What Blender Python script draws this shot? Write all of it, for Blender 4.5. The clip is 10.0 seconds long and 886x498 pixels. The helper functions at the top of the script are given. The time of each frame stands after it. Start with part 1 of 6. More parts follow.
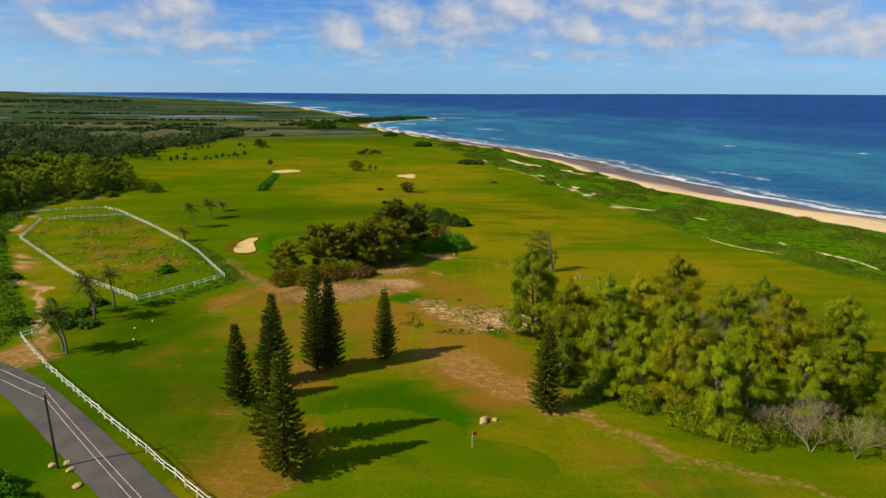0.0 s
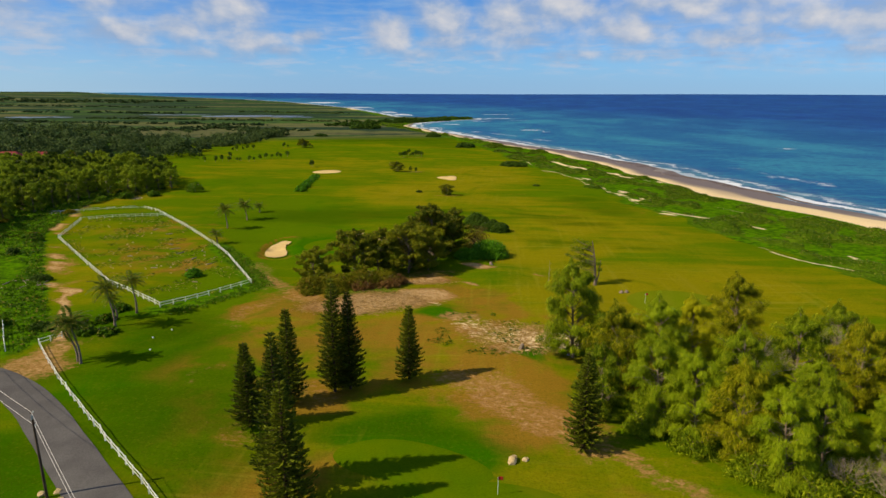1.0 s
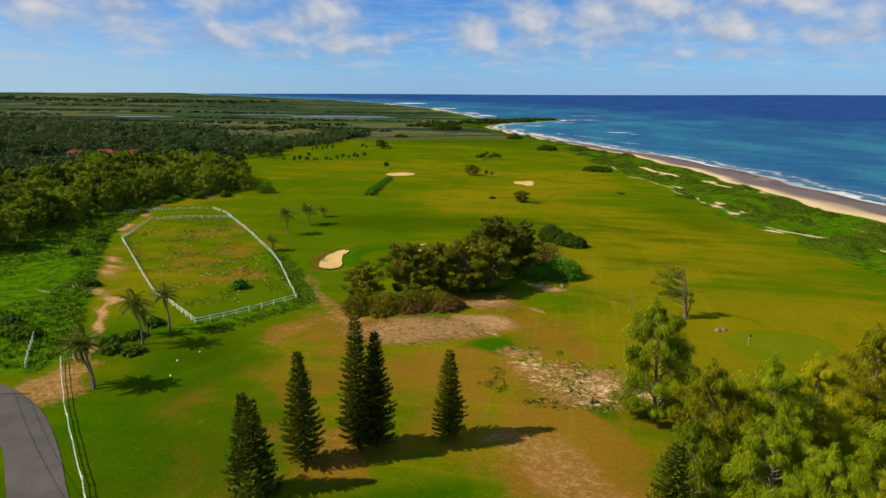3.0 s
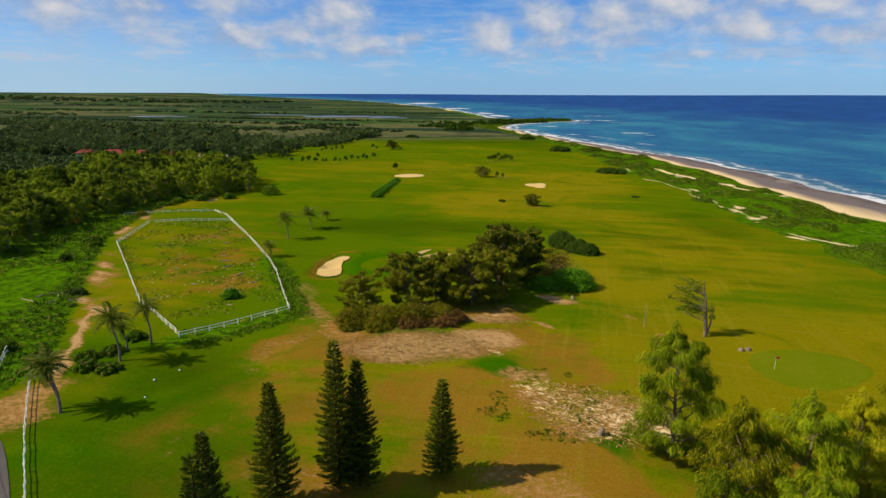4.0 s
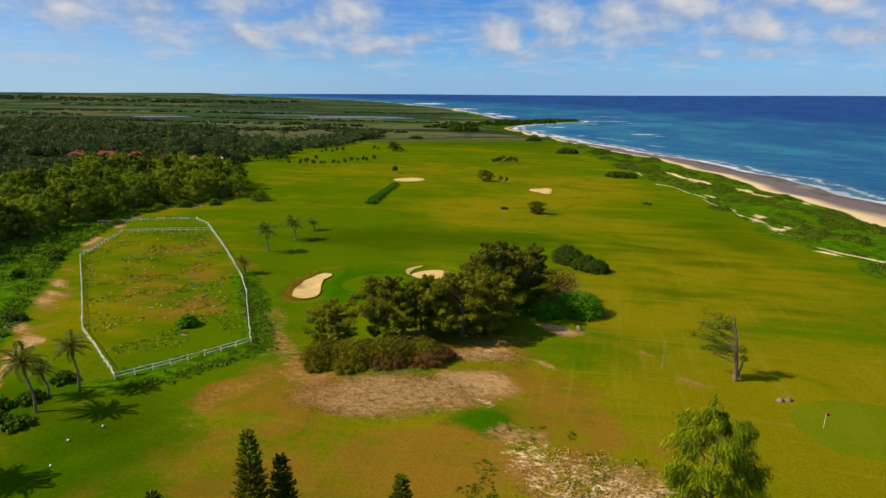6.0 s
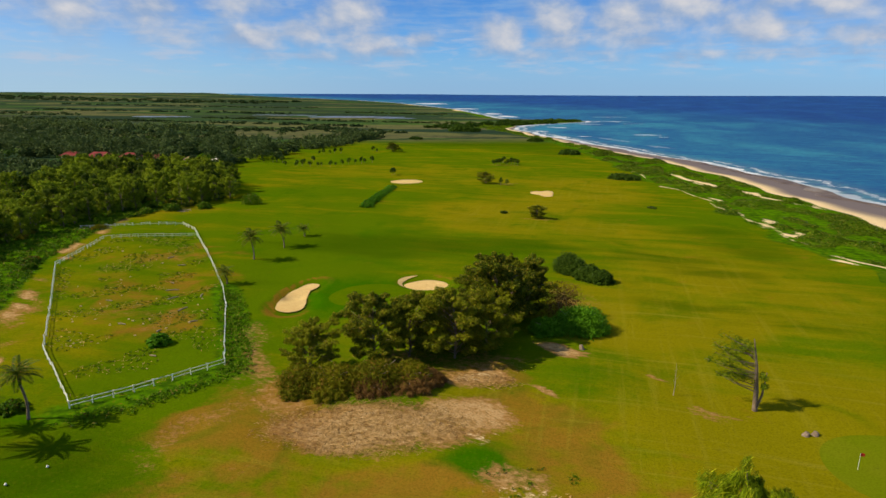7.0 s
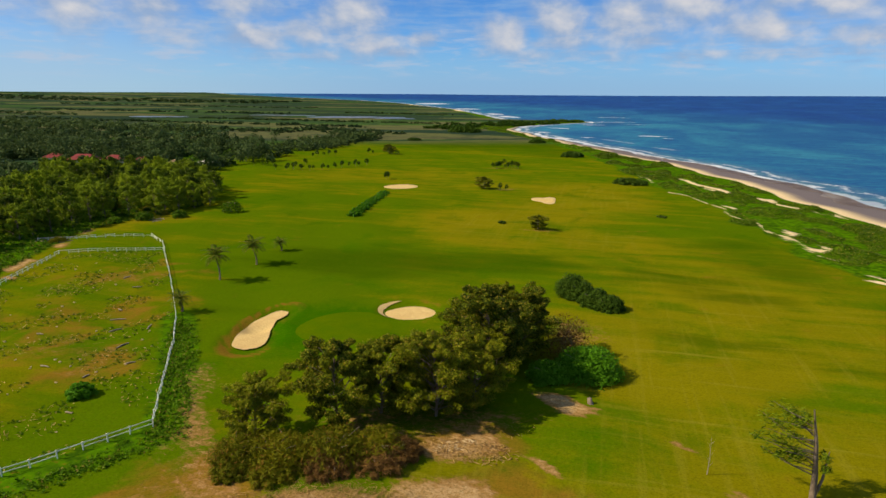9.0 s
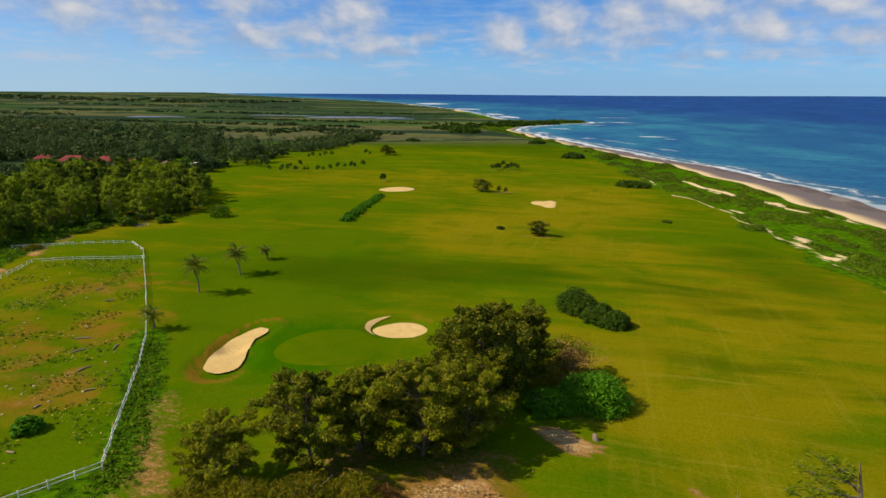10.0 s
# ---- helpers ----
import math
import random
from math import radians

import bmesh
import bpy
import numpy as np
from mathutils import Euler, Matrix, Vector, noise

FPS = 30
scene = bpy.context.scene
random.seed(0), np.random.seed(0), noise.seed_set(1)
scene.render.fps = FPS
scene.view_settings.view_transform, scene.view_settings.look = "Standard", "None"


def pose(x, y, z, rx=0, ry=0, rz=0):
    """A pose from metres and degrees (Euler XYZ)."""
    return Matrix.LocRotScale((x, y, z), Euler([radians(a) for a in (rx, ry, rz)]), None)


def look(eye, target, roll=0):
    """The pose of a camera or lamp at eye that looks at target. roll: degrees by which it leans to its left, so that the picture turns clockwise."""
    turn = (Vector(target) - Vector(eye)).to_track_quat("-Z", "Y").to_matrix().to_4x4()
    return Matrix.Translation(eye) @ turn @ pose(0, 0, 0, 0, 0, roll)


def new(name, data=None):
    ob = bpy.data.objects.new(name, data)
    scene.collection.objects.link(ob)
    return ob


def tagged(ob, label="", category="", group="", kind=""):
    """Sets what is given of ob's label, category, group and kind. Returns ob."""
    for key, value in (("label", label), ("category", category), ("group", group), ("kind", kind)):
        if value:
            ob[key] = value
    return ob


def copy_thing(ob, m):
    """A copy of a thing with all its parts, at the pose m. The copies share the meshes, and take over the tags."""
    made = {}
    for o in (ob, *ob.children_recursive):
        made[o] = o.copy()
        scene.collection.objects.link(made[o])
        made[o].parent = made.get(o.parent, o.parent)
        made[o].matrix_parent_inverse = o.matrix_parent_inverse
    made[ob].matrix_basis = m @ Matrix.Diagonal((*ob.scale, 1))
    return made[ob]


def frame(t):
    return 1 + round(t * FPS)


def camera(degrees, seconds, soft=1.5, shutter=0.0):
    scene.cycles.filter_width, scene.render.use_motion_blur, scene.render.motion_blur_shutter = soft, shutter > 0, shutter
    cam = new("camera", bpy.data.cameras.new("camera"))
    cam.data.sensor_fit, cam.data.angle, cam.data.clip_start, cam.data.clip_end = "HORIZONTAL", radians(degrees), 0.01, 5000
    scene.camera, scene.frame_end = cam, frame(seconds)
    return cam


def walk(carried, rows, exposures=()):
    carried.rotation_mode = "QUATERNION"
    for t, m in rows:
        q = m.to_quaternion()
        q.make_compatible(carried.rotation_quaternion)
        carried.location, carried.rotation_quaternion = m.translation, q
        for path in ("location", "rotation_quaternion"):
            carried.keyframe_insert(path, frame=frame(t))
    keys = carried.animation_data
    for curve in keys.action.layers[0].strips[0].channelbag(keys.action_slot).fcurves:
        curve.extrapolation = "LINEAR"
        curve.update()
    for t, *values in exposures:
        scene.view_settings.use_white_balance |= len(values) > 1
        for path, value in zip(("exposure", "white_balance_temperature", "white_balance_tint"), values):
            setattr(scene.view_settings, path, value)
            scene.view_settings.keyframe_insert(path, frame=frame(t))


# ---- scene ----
cam = camera(72.6, 10.0)
METRES, EYE, TILT, LEAN, TURN = 88.9, 40.0, -1.25, 0.2, 0.0
ROWS = [
    (0.0, 0.0, 0.0, 0.0, 0.09, -13.34, -0.38),
    (0.5, 0.0109, 0.0475, 0.0002, 2.65, -13.34, -0.41),
    (1.0, 0.0203, 0.095, 0.0008, 4.33, -13.34, -0.45),
    (1.5, 0.0276, 0.1419, 0.0015, 5.85, -13.33, -0.5),
    (2.0, 0.0338, 0.1887, 0.002, 8.31, -13.33, -0.54),
    (2.5, 0.0395, 0.2357, 0.0025, 10.75, -13.34, -0.58),
    (3.0, 0.0441, 0.2831, 0.0022, 12.19, -13.34, -0.59),
    (4.5, 0.05, 0.4258, 0.0027, 13.72, -13.34, -0.63),
    (5.0, 0.0501, 0.4744, 0.0037, 13.92, -13.34, -0.64),
    (5.5, 0.0491, 0.5238, 0.0045, 14.09, -13.33, -0.66),
    (7.0, 0.0412, 0.6766, 0.0074, 14.39, -13.33, -0.7),
    (7.5, 0.0379, 0.7287, 0.0085, 14.43, -13.34, -0.7),
    (8.0, 0.0332, 0.7818, 0.0099, 14.47, -13.34, -0.74),
    (8.5, 0.0287, 0.8347, 0.0118, 14.52, -13.35, -0.74),
    (9.0, 0.0237, 0.8879, 0.0132, 14.59, -13.34, -0.76),
    (9.5, 0.0187, 0.9411, 0.0149, 14.62, -13.34, -0.78),
    (10.0, 0.0135, 0.9945, 0.0156, 14.61, -13.34, -0.77),
]
walk(cam, [(t, pose(0, 0, EYE, TILT, LEAN, TURN) @ pose(METRES * x, METRES * y, METRES * z, 90 + pitch, roll, yaw)) for t, x, y, z, yaw, pitch, roll in ROWS], [(0.0, 0.4, 7400, 10), (10.0, 0.4, 7400, 10)])

# ---- world, sun ----
SUN_EL, SUN_AZ = 41.0, 250.0          # degrees; azimuth clockwise from +y: light comes from behind and to the left
sd = Vector((math.sin(radians(SUN_AZ)) * math.cos(radians(SUN_EL)), math.cos(radians(SUN_AZ)) * math.cos(radians(SUN_EL)), math.sin(radians(SUN_EL))))
lamp = bpy.data.lights.new("sun", "SUN")
lamp.energy, lamp.angle, lamp.color = 4.6, radians(0.6), (1.0, 0.90, 0.70)
sun = new("sun", lamp)
sun.matrix_world = look(sd * 300, (0, 0, 0))


class Tree:
    """Short hand for node trees."""

    def __init__(self, tree):
        self.t = tree
        self.t.nodes.clear()

    def n(self, kind, **k):
        node = self.t.nodes.new(kind)
        for a, v in k.items():
            if a == "op":
                node.operation = v
            elif a == "data":
                node.data_type = v
            elif a == "blend":
                node.blend_type = v
            elif a == "attr":
                node.attribute_name = v
        return node

    def put(self, socket, v):
        if isinstance(v, (int, float)):
            socket.default_value = v
        elif isinstance(v, (tuple, list)):
            socket.default_value = (*v, 1.0) if len(v) == 3 and socket.type == "RGBA" else v
        else:
            self.t.links.new(v, socket)

    def m(self, op, a, b=0.0, c=None, clamp=False):
        node = self.n("ShaderNodeMath", op=op)
        node.use_clamp = clamp
        self.put(node.inputs[0], a)
        self.put(node.inputs[1], b)
        if c is not None:
            self.put(node.inputs[2], c)
        return node.outputs[0]

    def step(self, v, lo, hi, a=0.0, b=1.0):
        node = self.n("ShaderNodeMapRange")
        node.interpolation_type = "SMOOTHSTEP"
        for i, x in enumerate((v, lo, hi, a, b)):
            self.put(node.inputs[i], x)
        return node.outputs[0]

    def mix(self, f, a, b, blend="MIX"):
        node = self.n("ShaderNodeMix", data="RGBA", blend=blend)
        self.put(node.inputs[0], f)
        self.put(node.inputs[6], a)
        self.put(node.inputs[7], b)
        return node.outputs[2]

    def noise(self, vec, scale, detail=4, rough=0.55, dist=0.0):
        node = self.n("ShaderNodeTexNoise")
        if vec is not None:
            self.put(node.inputs["Vector"], vec)
        node.inputs["Scale"].default_value, node.inputs["Detail"].default_value = scale, detail
        node.inputs["Roughness"].default_value, node.inputs["Distortion"].default_value = rough, dist
        return node.outputs[0]

    def scaled(self, vec, s, r=0.0):
        node = self.n("ShaderNodeMapping")
        self.put(node.inputs[0], vec)
        node.inputs["Scale"].default_value = s
        node.inputs["Rotation"].default_value = (0, 0, radians(r))
        return node.outputs[0]

    def place(self):
        return self.n("ShaderNodeNewGeometry").outputs["Position"]


def sky_world():
    w = bpy.data.worlds.new("sky")
    scene.world = w
    w.use_nodes = True
    T = Tree(w.node_tree)
    sky = T.n("ShaderNodeTexSky")
    sky.sky_type, sky.sun_disc = "NISHITA", False
    sky.sun_elevation, sky.sun_rotation = radians(SUN_EL), radians(SUN_AZ)
    sky.air_density, sky.dust_density, sky.ozone_density, sky.altitude = 0.8, 0.0, 5.0, 50
    hsv = T.n("ShaderNodeHueSaturation")
    hsv.inputs["Saturation"].default_value = SKY_SAT
    T.put(hsv.inputs["Color"], sky.outputs[0])
    coord = T.n("ShaderNodeTexCoord").outputs["Generated"]
    sep = T.n("ShaderNodeSeparateXYZ")
    T.put(sep.inputs[0], coord)
    x, y, z = sep.outputs
    az = T.m("ARCTAN2", x, y)                     # radians, to the right of +y
    el = T.m("ARCTAN2", z, T.m("SQRT", T.m("ADD", T.m("MULTIPLY", x, x), T.m("MULTIPLY", y, y))))
    com = T.n("ShaderNodeCombineXYZ")
    T.put(com.inputs[0], az)
    T.put(com.inputs[1], T.m("MULTIPLY", el, 1.5))
    uv = com.outputs[0]
    # cumulus heaps: azimuth, elevation, half width, half height in radians, weight
    heaps = [(-0.395, 0.112, 0.055, 0.036, 1.0), (-0.365, 0.076, 0.035, 0.018, 1.0), (-0.155, 0.090, 0.032, 0.026, 1.0), (-0.075, 0.106, 0.040, 0.030, 1.0), (-0.07, 0.078, 0.05, 0.014, 0.9),
             (0.03, 0.110, 0.050, 0.036, 1.0), (0.12, 0.120, 0.060, 0.036, 0.95), (0.04, 0.078, 0.06, 0.014, 0.8), (-0.54, 0.080, 0.050, 0.016, 0.95), (-0.47, 0.088, 0.035, 0.018, 0.9), (-0.56, 0.128, 0.06, 0.022, 0.85), (-0.69, 0.112, 0.045, 0.032, 0.95),
             (-0.79, 0.118, 0.05, 0.028, 0.95), (0.22, 0.090, 0.07, 0.022, 0.9), (0.30, 0.125, 0.14, 0.028, 0.9), (0.36, 0.078, 0.09, 0.016, 0.85), (0.50, 0.098, 0.10, 0.026, 0.95), (0.62, 0.080, 0.09, 0.026, 0.95), (0.55, 0.14, 0.22, 0.03, 0.9),
             (-0.95, 0.130, 0.09, 0.026, 1.0), (-0.29, 0.082, 0.020, 0.010, 0.8), (0.2, 0.055, 0.25, 0.010, 0.6), (-0.33, 0.062, 0.03, 0.008, 0.75),
             (0.55, 0.056, 0.2, 0.013, 0.65), (-0.08, 0.060, 0.1, 0.009, 0.65), (-0.46, 0.056, 0.12, 0.009, 0.5), (0.2, 0.11, 0.16, 0.05, 0.62), (0.45, 0.10, 0.25, 0.06, 0.62), (-0.02, 0.10, 0.16, 0.04, 0.55), (-0.62, 0.10, 0.22, 0.03, 0.45)]
    com2 = T.n("ShaderNodeCombineXYZ")
    T.put(com2.inputs[0], T.m("ADD", az, 0.010))
    T.put(com2.inputs[1], T.m("MULTIPLY", T.m("ADD", el, 0.012), 1.5))
    wob = T.noise(uv, 11.0, 4, 0.6)
    total = None
    for a, e, wa, we, k in heaps:
        dx = T.m("DIVIDE", T.m("SUBTRACT", az, a), wa)
        dy = T.m("DIVIDE", T.m("SUBTRACT", el, e), we)
        g = T.m("MULTIPLY", T.m("EXPONENT", T.m("MULTIPLY", T.m("ADD", T.m("MULTIPLY", dx, dx), T.m("MULTIPLY", dy, dy)), -0.48)), k)
        total = g if total is None else T.m("MAXIMUM", total, g)
    # cloud field over the rest of the sky
    total = T.m("MAXIMUM", total, T.step(el, 0.14, 0.3, 0.0, 0.55))
    fine = T.noise(uv, 16.0, 6, 0.52, 0.15)
    fine2 = T.noise(com2.outputs[0], 16.0, 6, 0.52, 0.15)
    dens = T.m("ADD", total, T.m("MULTIPLY", T.m("SUBTRACT", fine, 0.5), 1.25))
    dens = T.m("ADD", dens, T.m("MULTIPLY", T.m("SUBTRACT", wob, 0.5), 0.9))
    cover = T.m("MULTIPLY", T.step(dens, 0.10, 1.0), T.step(el, 0.015, 0.05))
    lit = T.m("ADD", T.m("MULTIPLY", T.m("SUBTRACT", fine, fine2), 2.2), T.m("MULTIPLY", T.m("SUBTRACT", dens, 0.35), 0.75), clamp=True)
    cloud = T.mix(lit, (0.29, 0.42, 0.67), (0.62, 0.66, 0.76))
    veil = T.m("MULTIPLY", T.step(T.noise(T.scaled(uv, (1, 4.5, 1)), 11, 5, 0.6), 0.40, 0.72), 0.7)
    veil = T.m("MAXIMUM", veil, T.step(el, 0.0, 0.09, 0.75, 0.0))
    veil = T.m("MAXIMUM", veil, T.m("MULTIPLY", T.step(az, -0.2, -0.85), T.step(el, 0.02, 0.14, 0.8, 0.15)))
    tint = T.mix(1.0, hsv.outputs[0], SKY_TINT, "MULTIPLY")
    g1 = T.n("ShaderNodeVectorMath", op="SCALE")
    T.put(g1.inputs[0], tint)
    g1.inputs["Scale"].default_value = SKY_POWER
    base = T.mix(veil, g1.outputs[0], T.mix(T.step(az, -0.2, -0.85), (0.22, 0.42, 0.78), (0.34, 0.53, 0.80)))
    low = T.m("MULTIPLY", T.step(T.noise(T.scaled(uv, (1, 4.0, 1)), 13, 5, 0.6, 0.2), 0.46, 0.70, 0, 0.6), T.m("MULTIPLY", T.step(el, 0.015, 0.04), T.step(el, 0.13, 0.07)))
    base = T.mix(low, base, (0.46, 0.56, 0.76))
    col = T.mix(T.m("MULTIPLY", cover, 0.94), base, cloud)
    bg = T.n("ShaderNodeBackground")
    T.put(bg.inputs[0], col)
    bg.inputs[1].default_value = 0.76
    out = T.n("ShaderNodeOutputWorld")
    T.put(out.inputs[0], bg.outputs[0])


SKY_SAT, SKY_TINT, SKY_POWER = 1.2, (0.55, 0.93, 1.36), 0.1
sky_world()

# ---- the lie of the land ----
SEA = -11.2
# shoreline: y, and x of the water's edge there
SHORE_Y = np.array([-600, 0, 140, 247, 286, 329, 410, 455, 531, 597, 698, 829, 967, 1060, 1150, 1225, 1262, 1300, 1420, 1503, 1904, 2237, 2671, 3009, 3422, 3821, 4284, 4800.0])
SHORE_X = np.array([520, 300, 232, 186, 166, 146, 125, 113, 88, 52, 0, -68, -126, -120, -75, -22, -22, -190, -240, -264, -425, -610, -888, -1184, -1780, -2432, -2955, -3500.0])
# inner edge of the dune scrub
DUNE_Y = np.array([-600, 60, 131, 155, 182, 240, 264, 290, 333, 384, 408, 513, 655, 850, 1000, 5000.0])
DUNE_X = np.array([220, 130, 101, 92, 81, 69, 60, 57, 52, 48, 34, 10, -31, -109, -220, -4000.0])


def smooth(v, lo, hi):
    k = np.clip((np.asarray(v, float) - lo) / (hi - lo), 0, 1)
    return k * k * (3 - 2 * k)


def shore(y):
    y = np.asarray(y, float)
    return sum(np.interp(y + d, SHORE_Y, SHORE_X) for d in (-14, -7, 0, 7, 14)) / 5 + 2.5 * np.sin(y / 17) + 1.5 * np.sin(y / 7.3)


def dune_edge(y):
    y = np.asarray(y, float)
    return sum(np.interp(y + d, DUNE_Y, DUNE_X) for d in (-10, 0, 10)) / 3 + 2.2 * np.sin(y / 9.0) + 1.3 * np.sin(y / 4.1 + 1)


def lift(x, y):
    """The earth's far rim, raised to where the horizon stands."""
    d = np.minimum(np.hypot(x, y), 4900)
    return 42 * (np.clip(d - 1200, 0, None) / 3700) ** 2


def ellipse(x, y, cx, cy, rx, ry, turn=0.0):
    a = radians(turn)
    u, v = (x - cx) * math.cos(a) + (y - cy) * math.sin(a), -(x - cx) * math.sin(a) + (y - cy) * math.cos(a)
    return np.hypot(u / rx, v / ry)


def along(x, y, pts):
    """Distance from a line of points."""
    best = np.full(np.shape(x), 1e9)
    for (ax, ay), (bx, by) in zip(pts, pts[1:]):
        L = (bx - ax) ** 2 + (by - ay) ** 2
        k = np.clip(((x - ax) * (bx - ax) + (y - ay) * (by - ay)) / L, 0, 1)
        best = np.minimum(best, np.hypot(x - ax - k * (bx - ax), y - ay - k * (by - ay)))
    return best


LONG_BUNKER = [(-56.3, 165.4), (-57.4, 168.5), (-59.3, 174), (-60.6, 180), (-59.6, 186)]
BOWLS = [(-57.3, 169.5, 5.6, 8.6, 12), (-59.9, 180, 4.3, 8.4, -6), (-34.3, 192, 6.8, 6.4, 0)]


def height(x, y):
    x, y = np.asarray(x, float), np.asarray(y, float)
    s = shore(y) - x
    yy = np.clip(y, -150, None)
    base = np.logaddexp(-0.0235 * yy * 2, -20.0) / 2
    base = base + 0.22 * np.sin(x / 13 + 1) * np.sin(y / 17) + 0.14 * np.sin(x / 5.1 + y / 7.7)
    base = base + 1.4 * np.exp(-ellipse(x, y, -26, 133, 12, 9) ** 2)          # low mound under the brush
    base = base - 0.6 * np.exp(-(along(x, y, [(-56, 99), (-50, 112), (-46, 120)]) / 2.5) ** 2)   # shallow ditch
    base = base + 0.35 * smooth(-ellipse(x, y, -2, 66, 15, 8.5, -10), -1.35, -0.9)     # raised green
    for cx, cy, rx, ry, a in BOWLS:
        r = ellipse(x, y, cx, cy, rx, ry, a)
        base = base - 0.7 * smooth(-r, -1.05, -0.62) + 0.14 * np.exp(-((r - 1.2) / 0.16) ** 2)
    base = base + 4 * smooth(-x, 1700, 3200) * smooth(y, 800, 2600) * (0.6 + 0.4 * np.sin(x / 260 + np.sin(y / 500)))
    k = smooth(s, 4, 62)
    z = (SEA + 0.25 + 0.012 * np.clip(s, 0, 60)) * (1 - k) + np.maximum(base, SEA + 0.8) * k
    z = np.where(s < 6, SEA + 0.32 + (s - 6) * 0.055, z)
    return np.clip(z, SEA - 4, None) + lift(x, y)


def gz(x, y):
    return float(height(x, y))


# ---- making meshes ----
def mesh_of(name, verts, faces, smooth_faces=False):
    me = bpy.data.meshes.new(name)
    me.from_pydata([tuple(v) for v in verts], [], [tuple(f) for f in faces])
    if smooth_faces:
        me.polygons.foreach_set("use_smooth", [True] * len(me.polygons))
    me.update()
    return me


def fast_mesh(name, verts, quads, smooth_faces=False):
    """A mesh of quads (or triangles) from arrays."""
    verts, quads = np.asarray(verts, np.float32), np.asarray(quads, np.int32)
    k = quads.shape[1]
    me = bpy.data.meshes.new(name)
    me.vertices.add(len(verts))
    me.vertices.foreach_set("co", verts.ravel())
    me.loops.add(quads.size)
    me.loops.foreach_set("vertex_index", quads.ravel())
    me.polygons.add(len(quads))
    me.polygons.foreach_set("loop_start", np.arange(0, quads.size, k, dtype=np.int32))
    me.polygons.foreach_set("use_smooth", np.full(len(quads), smooth_faces))
    me.update(calc_edges=True)
    me.validate()
    return me


def part(name, data, material, parent=None, label=""):
    """A mesh, or a bmesh, as one object under a thing."""
    if isinstance(data, bmesh.types.BMesh):
        me = bpy.data.meshes.new(name)
        data.to_mesh(me)
        data.free()
        data = me
    if not data.materials:
        data.materials.append(material)
    ob = new(name, data)
    if parent is not None:
        ob.parent = parent
    if label:
        ob["label"] = label
    return ob


def empty(name):
    ob = new(name)
    ob.empty_display_size = 0.5
    return ob


def tube(points, radii, sides=7):
    """A tapered tube through points: verts, quads."""
    V, Q = [], []
    pts = [Vector(p) for p in points]
    for i, p in enumerate(pts):
        d = (pts[min(i + 1, len(pts) - 1)] - pts[max(i - 1, 0)]).normalized()
        a = d.cross(Vector((0.3, 0.9, 0.2))).normalized()
        b = d.cross(a)
        for k in range(sides):
            w = 2 * math.pi * k / sides
            V.append(tuple(p + (a * math.cos(w) + b * math.sin(w)) * radii[i]))
    for i in range(len(pts) - 1):
        for k in range(sides):
            n = (k + 1) % sides
            Q.append((i * sides + k, i * sides + n, (i + 1) * sides + n, (i + 1) * sides + k))
    return V, Q


def tubes_mesh(name, list_of_tubes):
    V, Q = [], []
    for v, q in list_of_tubes:
        o = len(V)
        V += v
        Q += [tuple(i + o for i in f) for f in q]
    return fast_mesh(name, V, Q, True)


def leaves_mesh(name, c, u, v):
    """Leaf blades: diamonds with centre c and half axes u, v."""
    n = len(c)
    V = np.empty((n, 4, 3))
    V[:, 0], V[:, 1], V[:, 2], V[:, 3] = c - u, c + v, c + u, c - v
    return fast_mesh(name, V.reshape(-1, 3), np.arange(4 * n).reshape(n, 4))


def unit(a):
    return a / np.maximum(np.linalg.norm(a, axis=-1, keepdims=True), 1e-6)


def box(bm, x0, y0, z0, x1, y1, z1, m=None):
    made = bmesh.ops.create_cube(bm, size=1)["verts"]
    bmesh.ops.transform(bm, matrix=Matrix.Translation(((x0 + x1) / 2, (y0 + y1) / 2, (z0 + z1) / 2)) @ Matrix.Diagonal((x1 - x0, y1 - y0, z1 - z0, 1)), verts=made)
    if m is not None:
        bmesh.ops.transform(bm, matrix=m, verts=made)
    return bm


# ---- materials ----
def material(name):
    mat = bpy.data.materials.new(name)
    mat.use_nodes = True
    T = Tree(mat.node_tree)
    p = T.n("ShaderNodeBsdfPrincipled")
    out = T.n("ShaderNodeOutputMaterial")
    T.put(out.inputs[0], p.outputs[0])
    p.inputs["Roughness"].default_value = 0.85
    p.inputs["Specular IOR Level"].default_value = 0.05
    return mat, T, p, out


def bump(T, p, h, strength=0.4, distance=0.1):
    b = T.n("ShaderNodeBump")
    b.inputs["Strength"].default_value, b.inputs["Distance"].default_value = strength, distance
    T.put(b.inputs["Height"], h)
    T.put(p.inputs["Normal"], b.outputs[0])


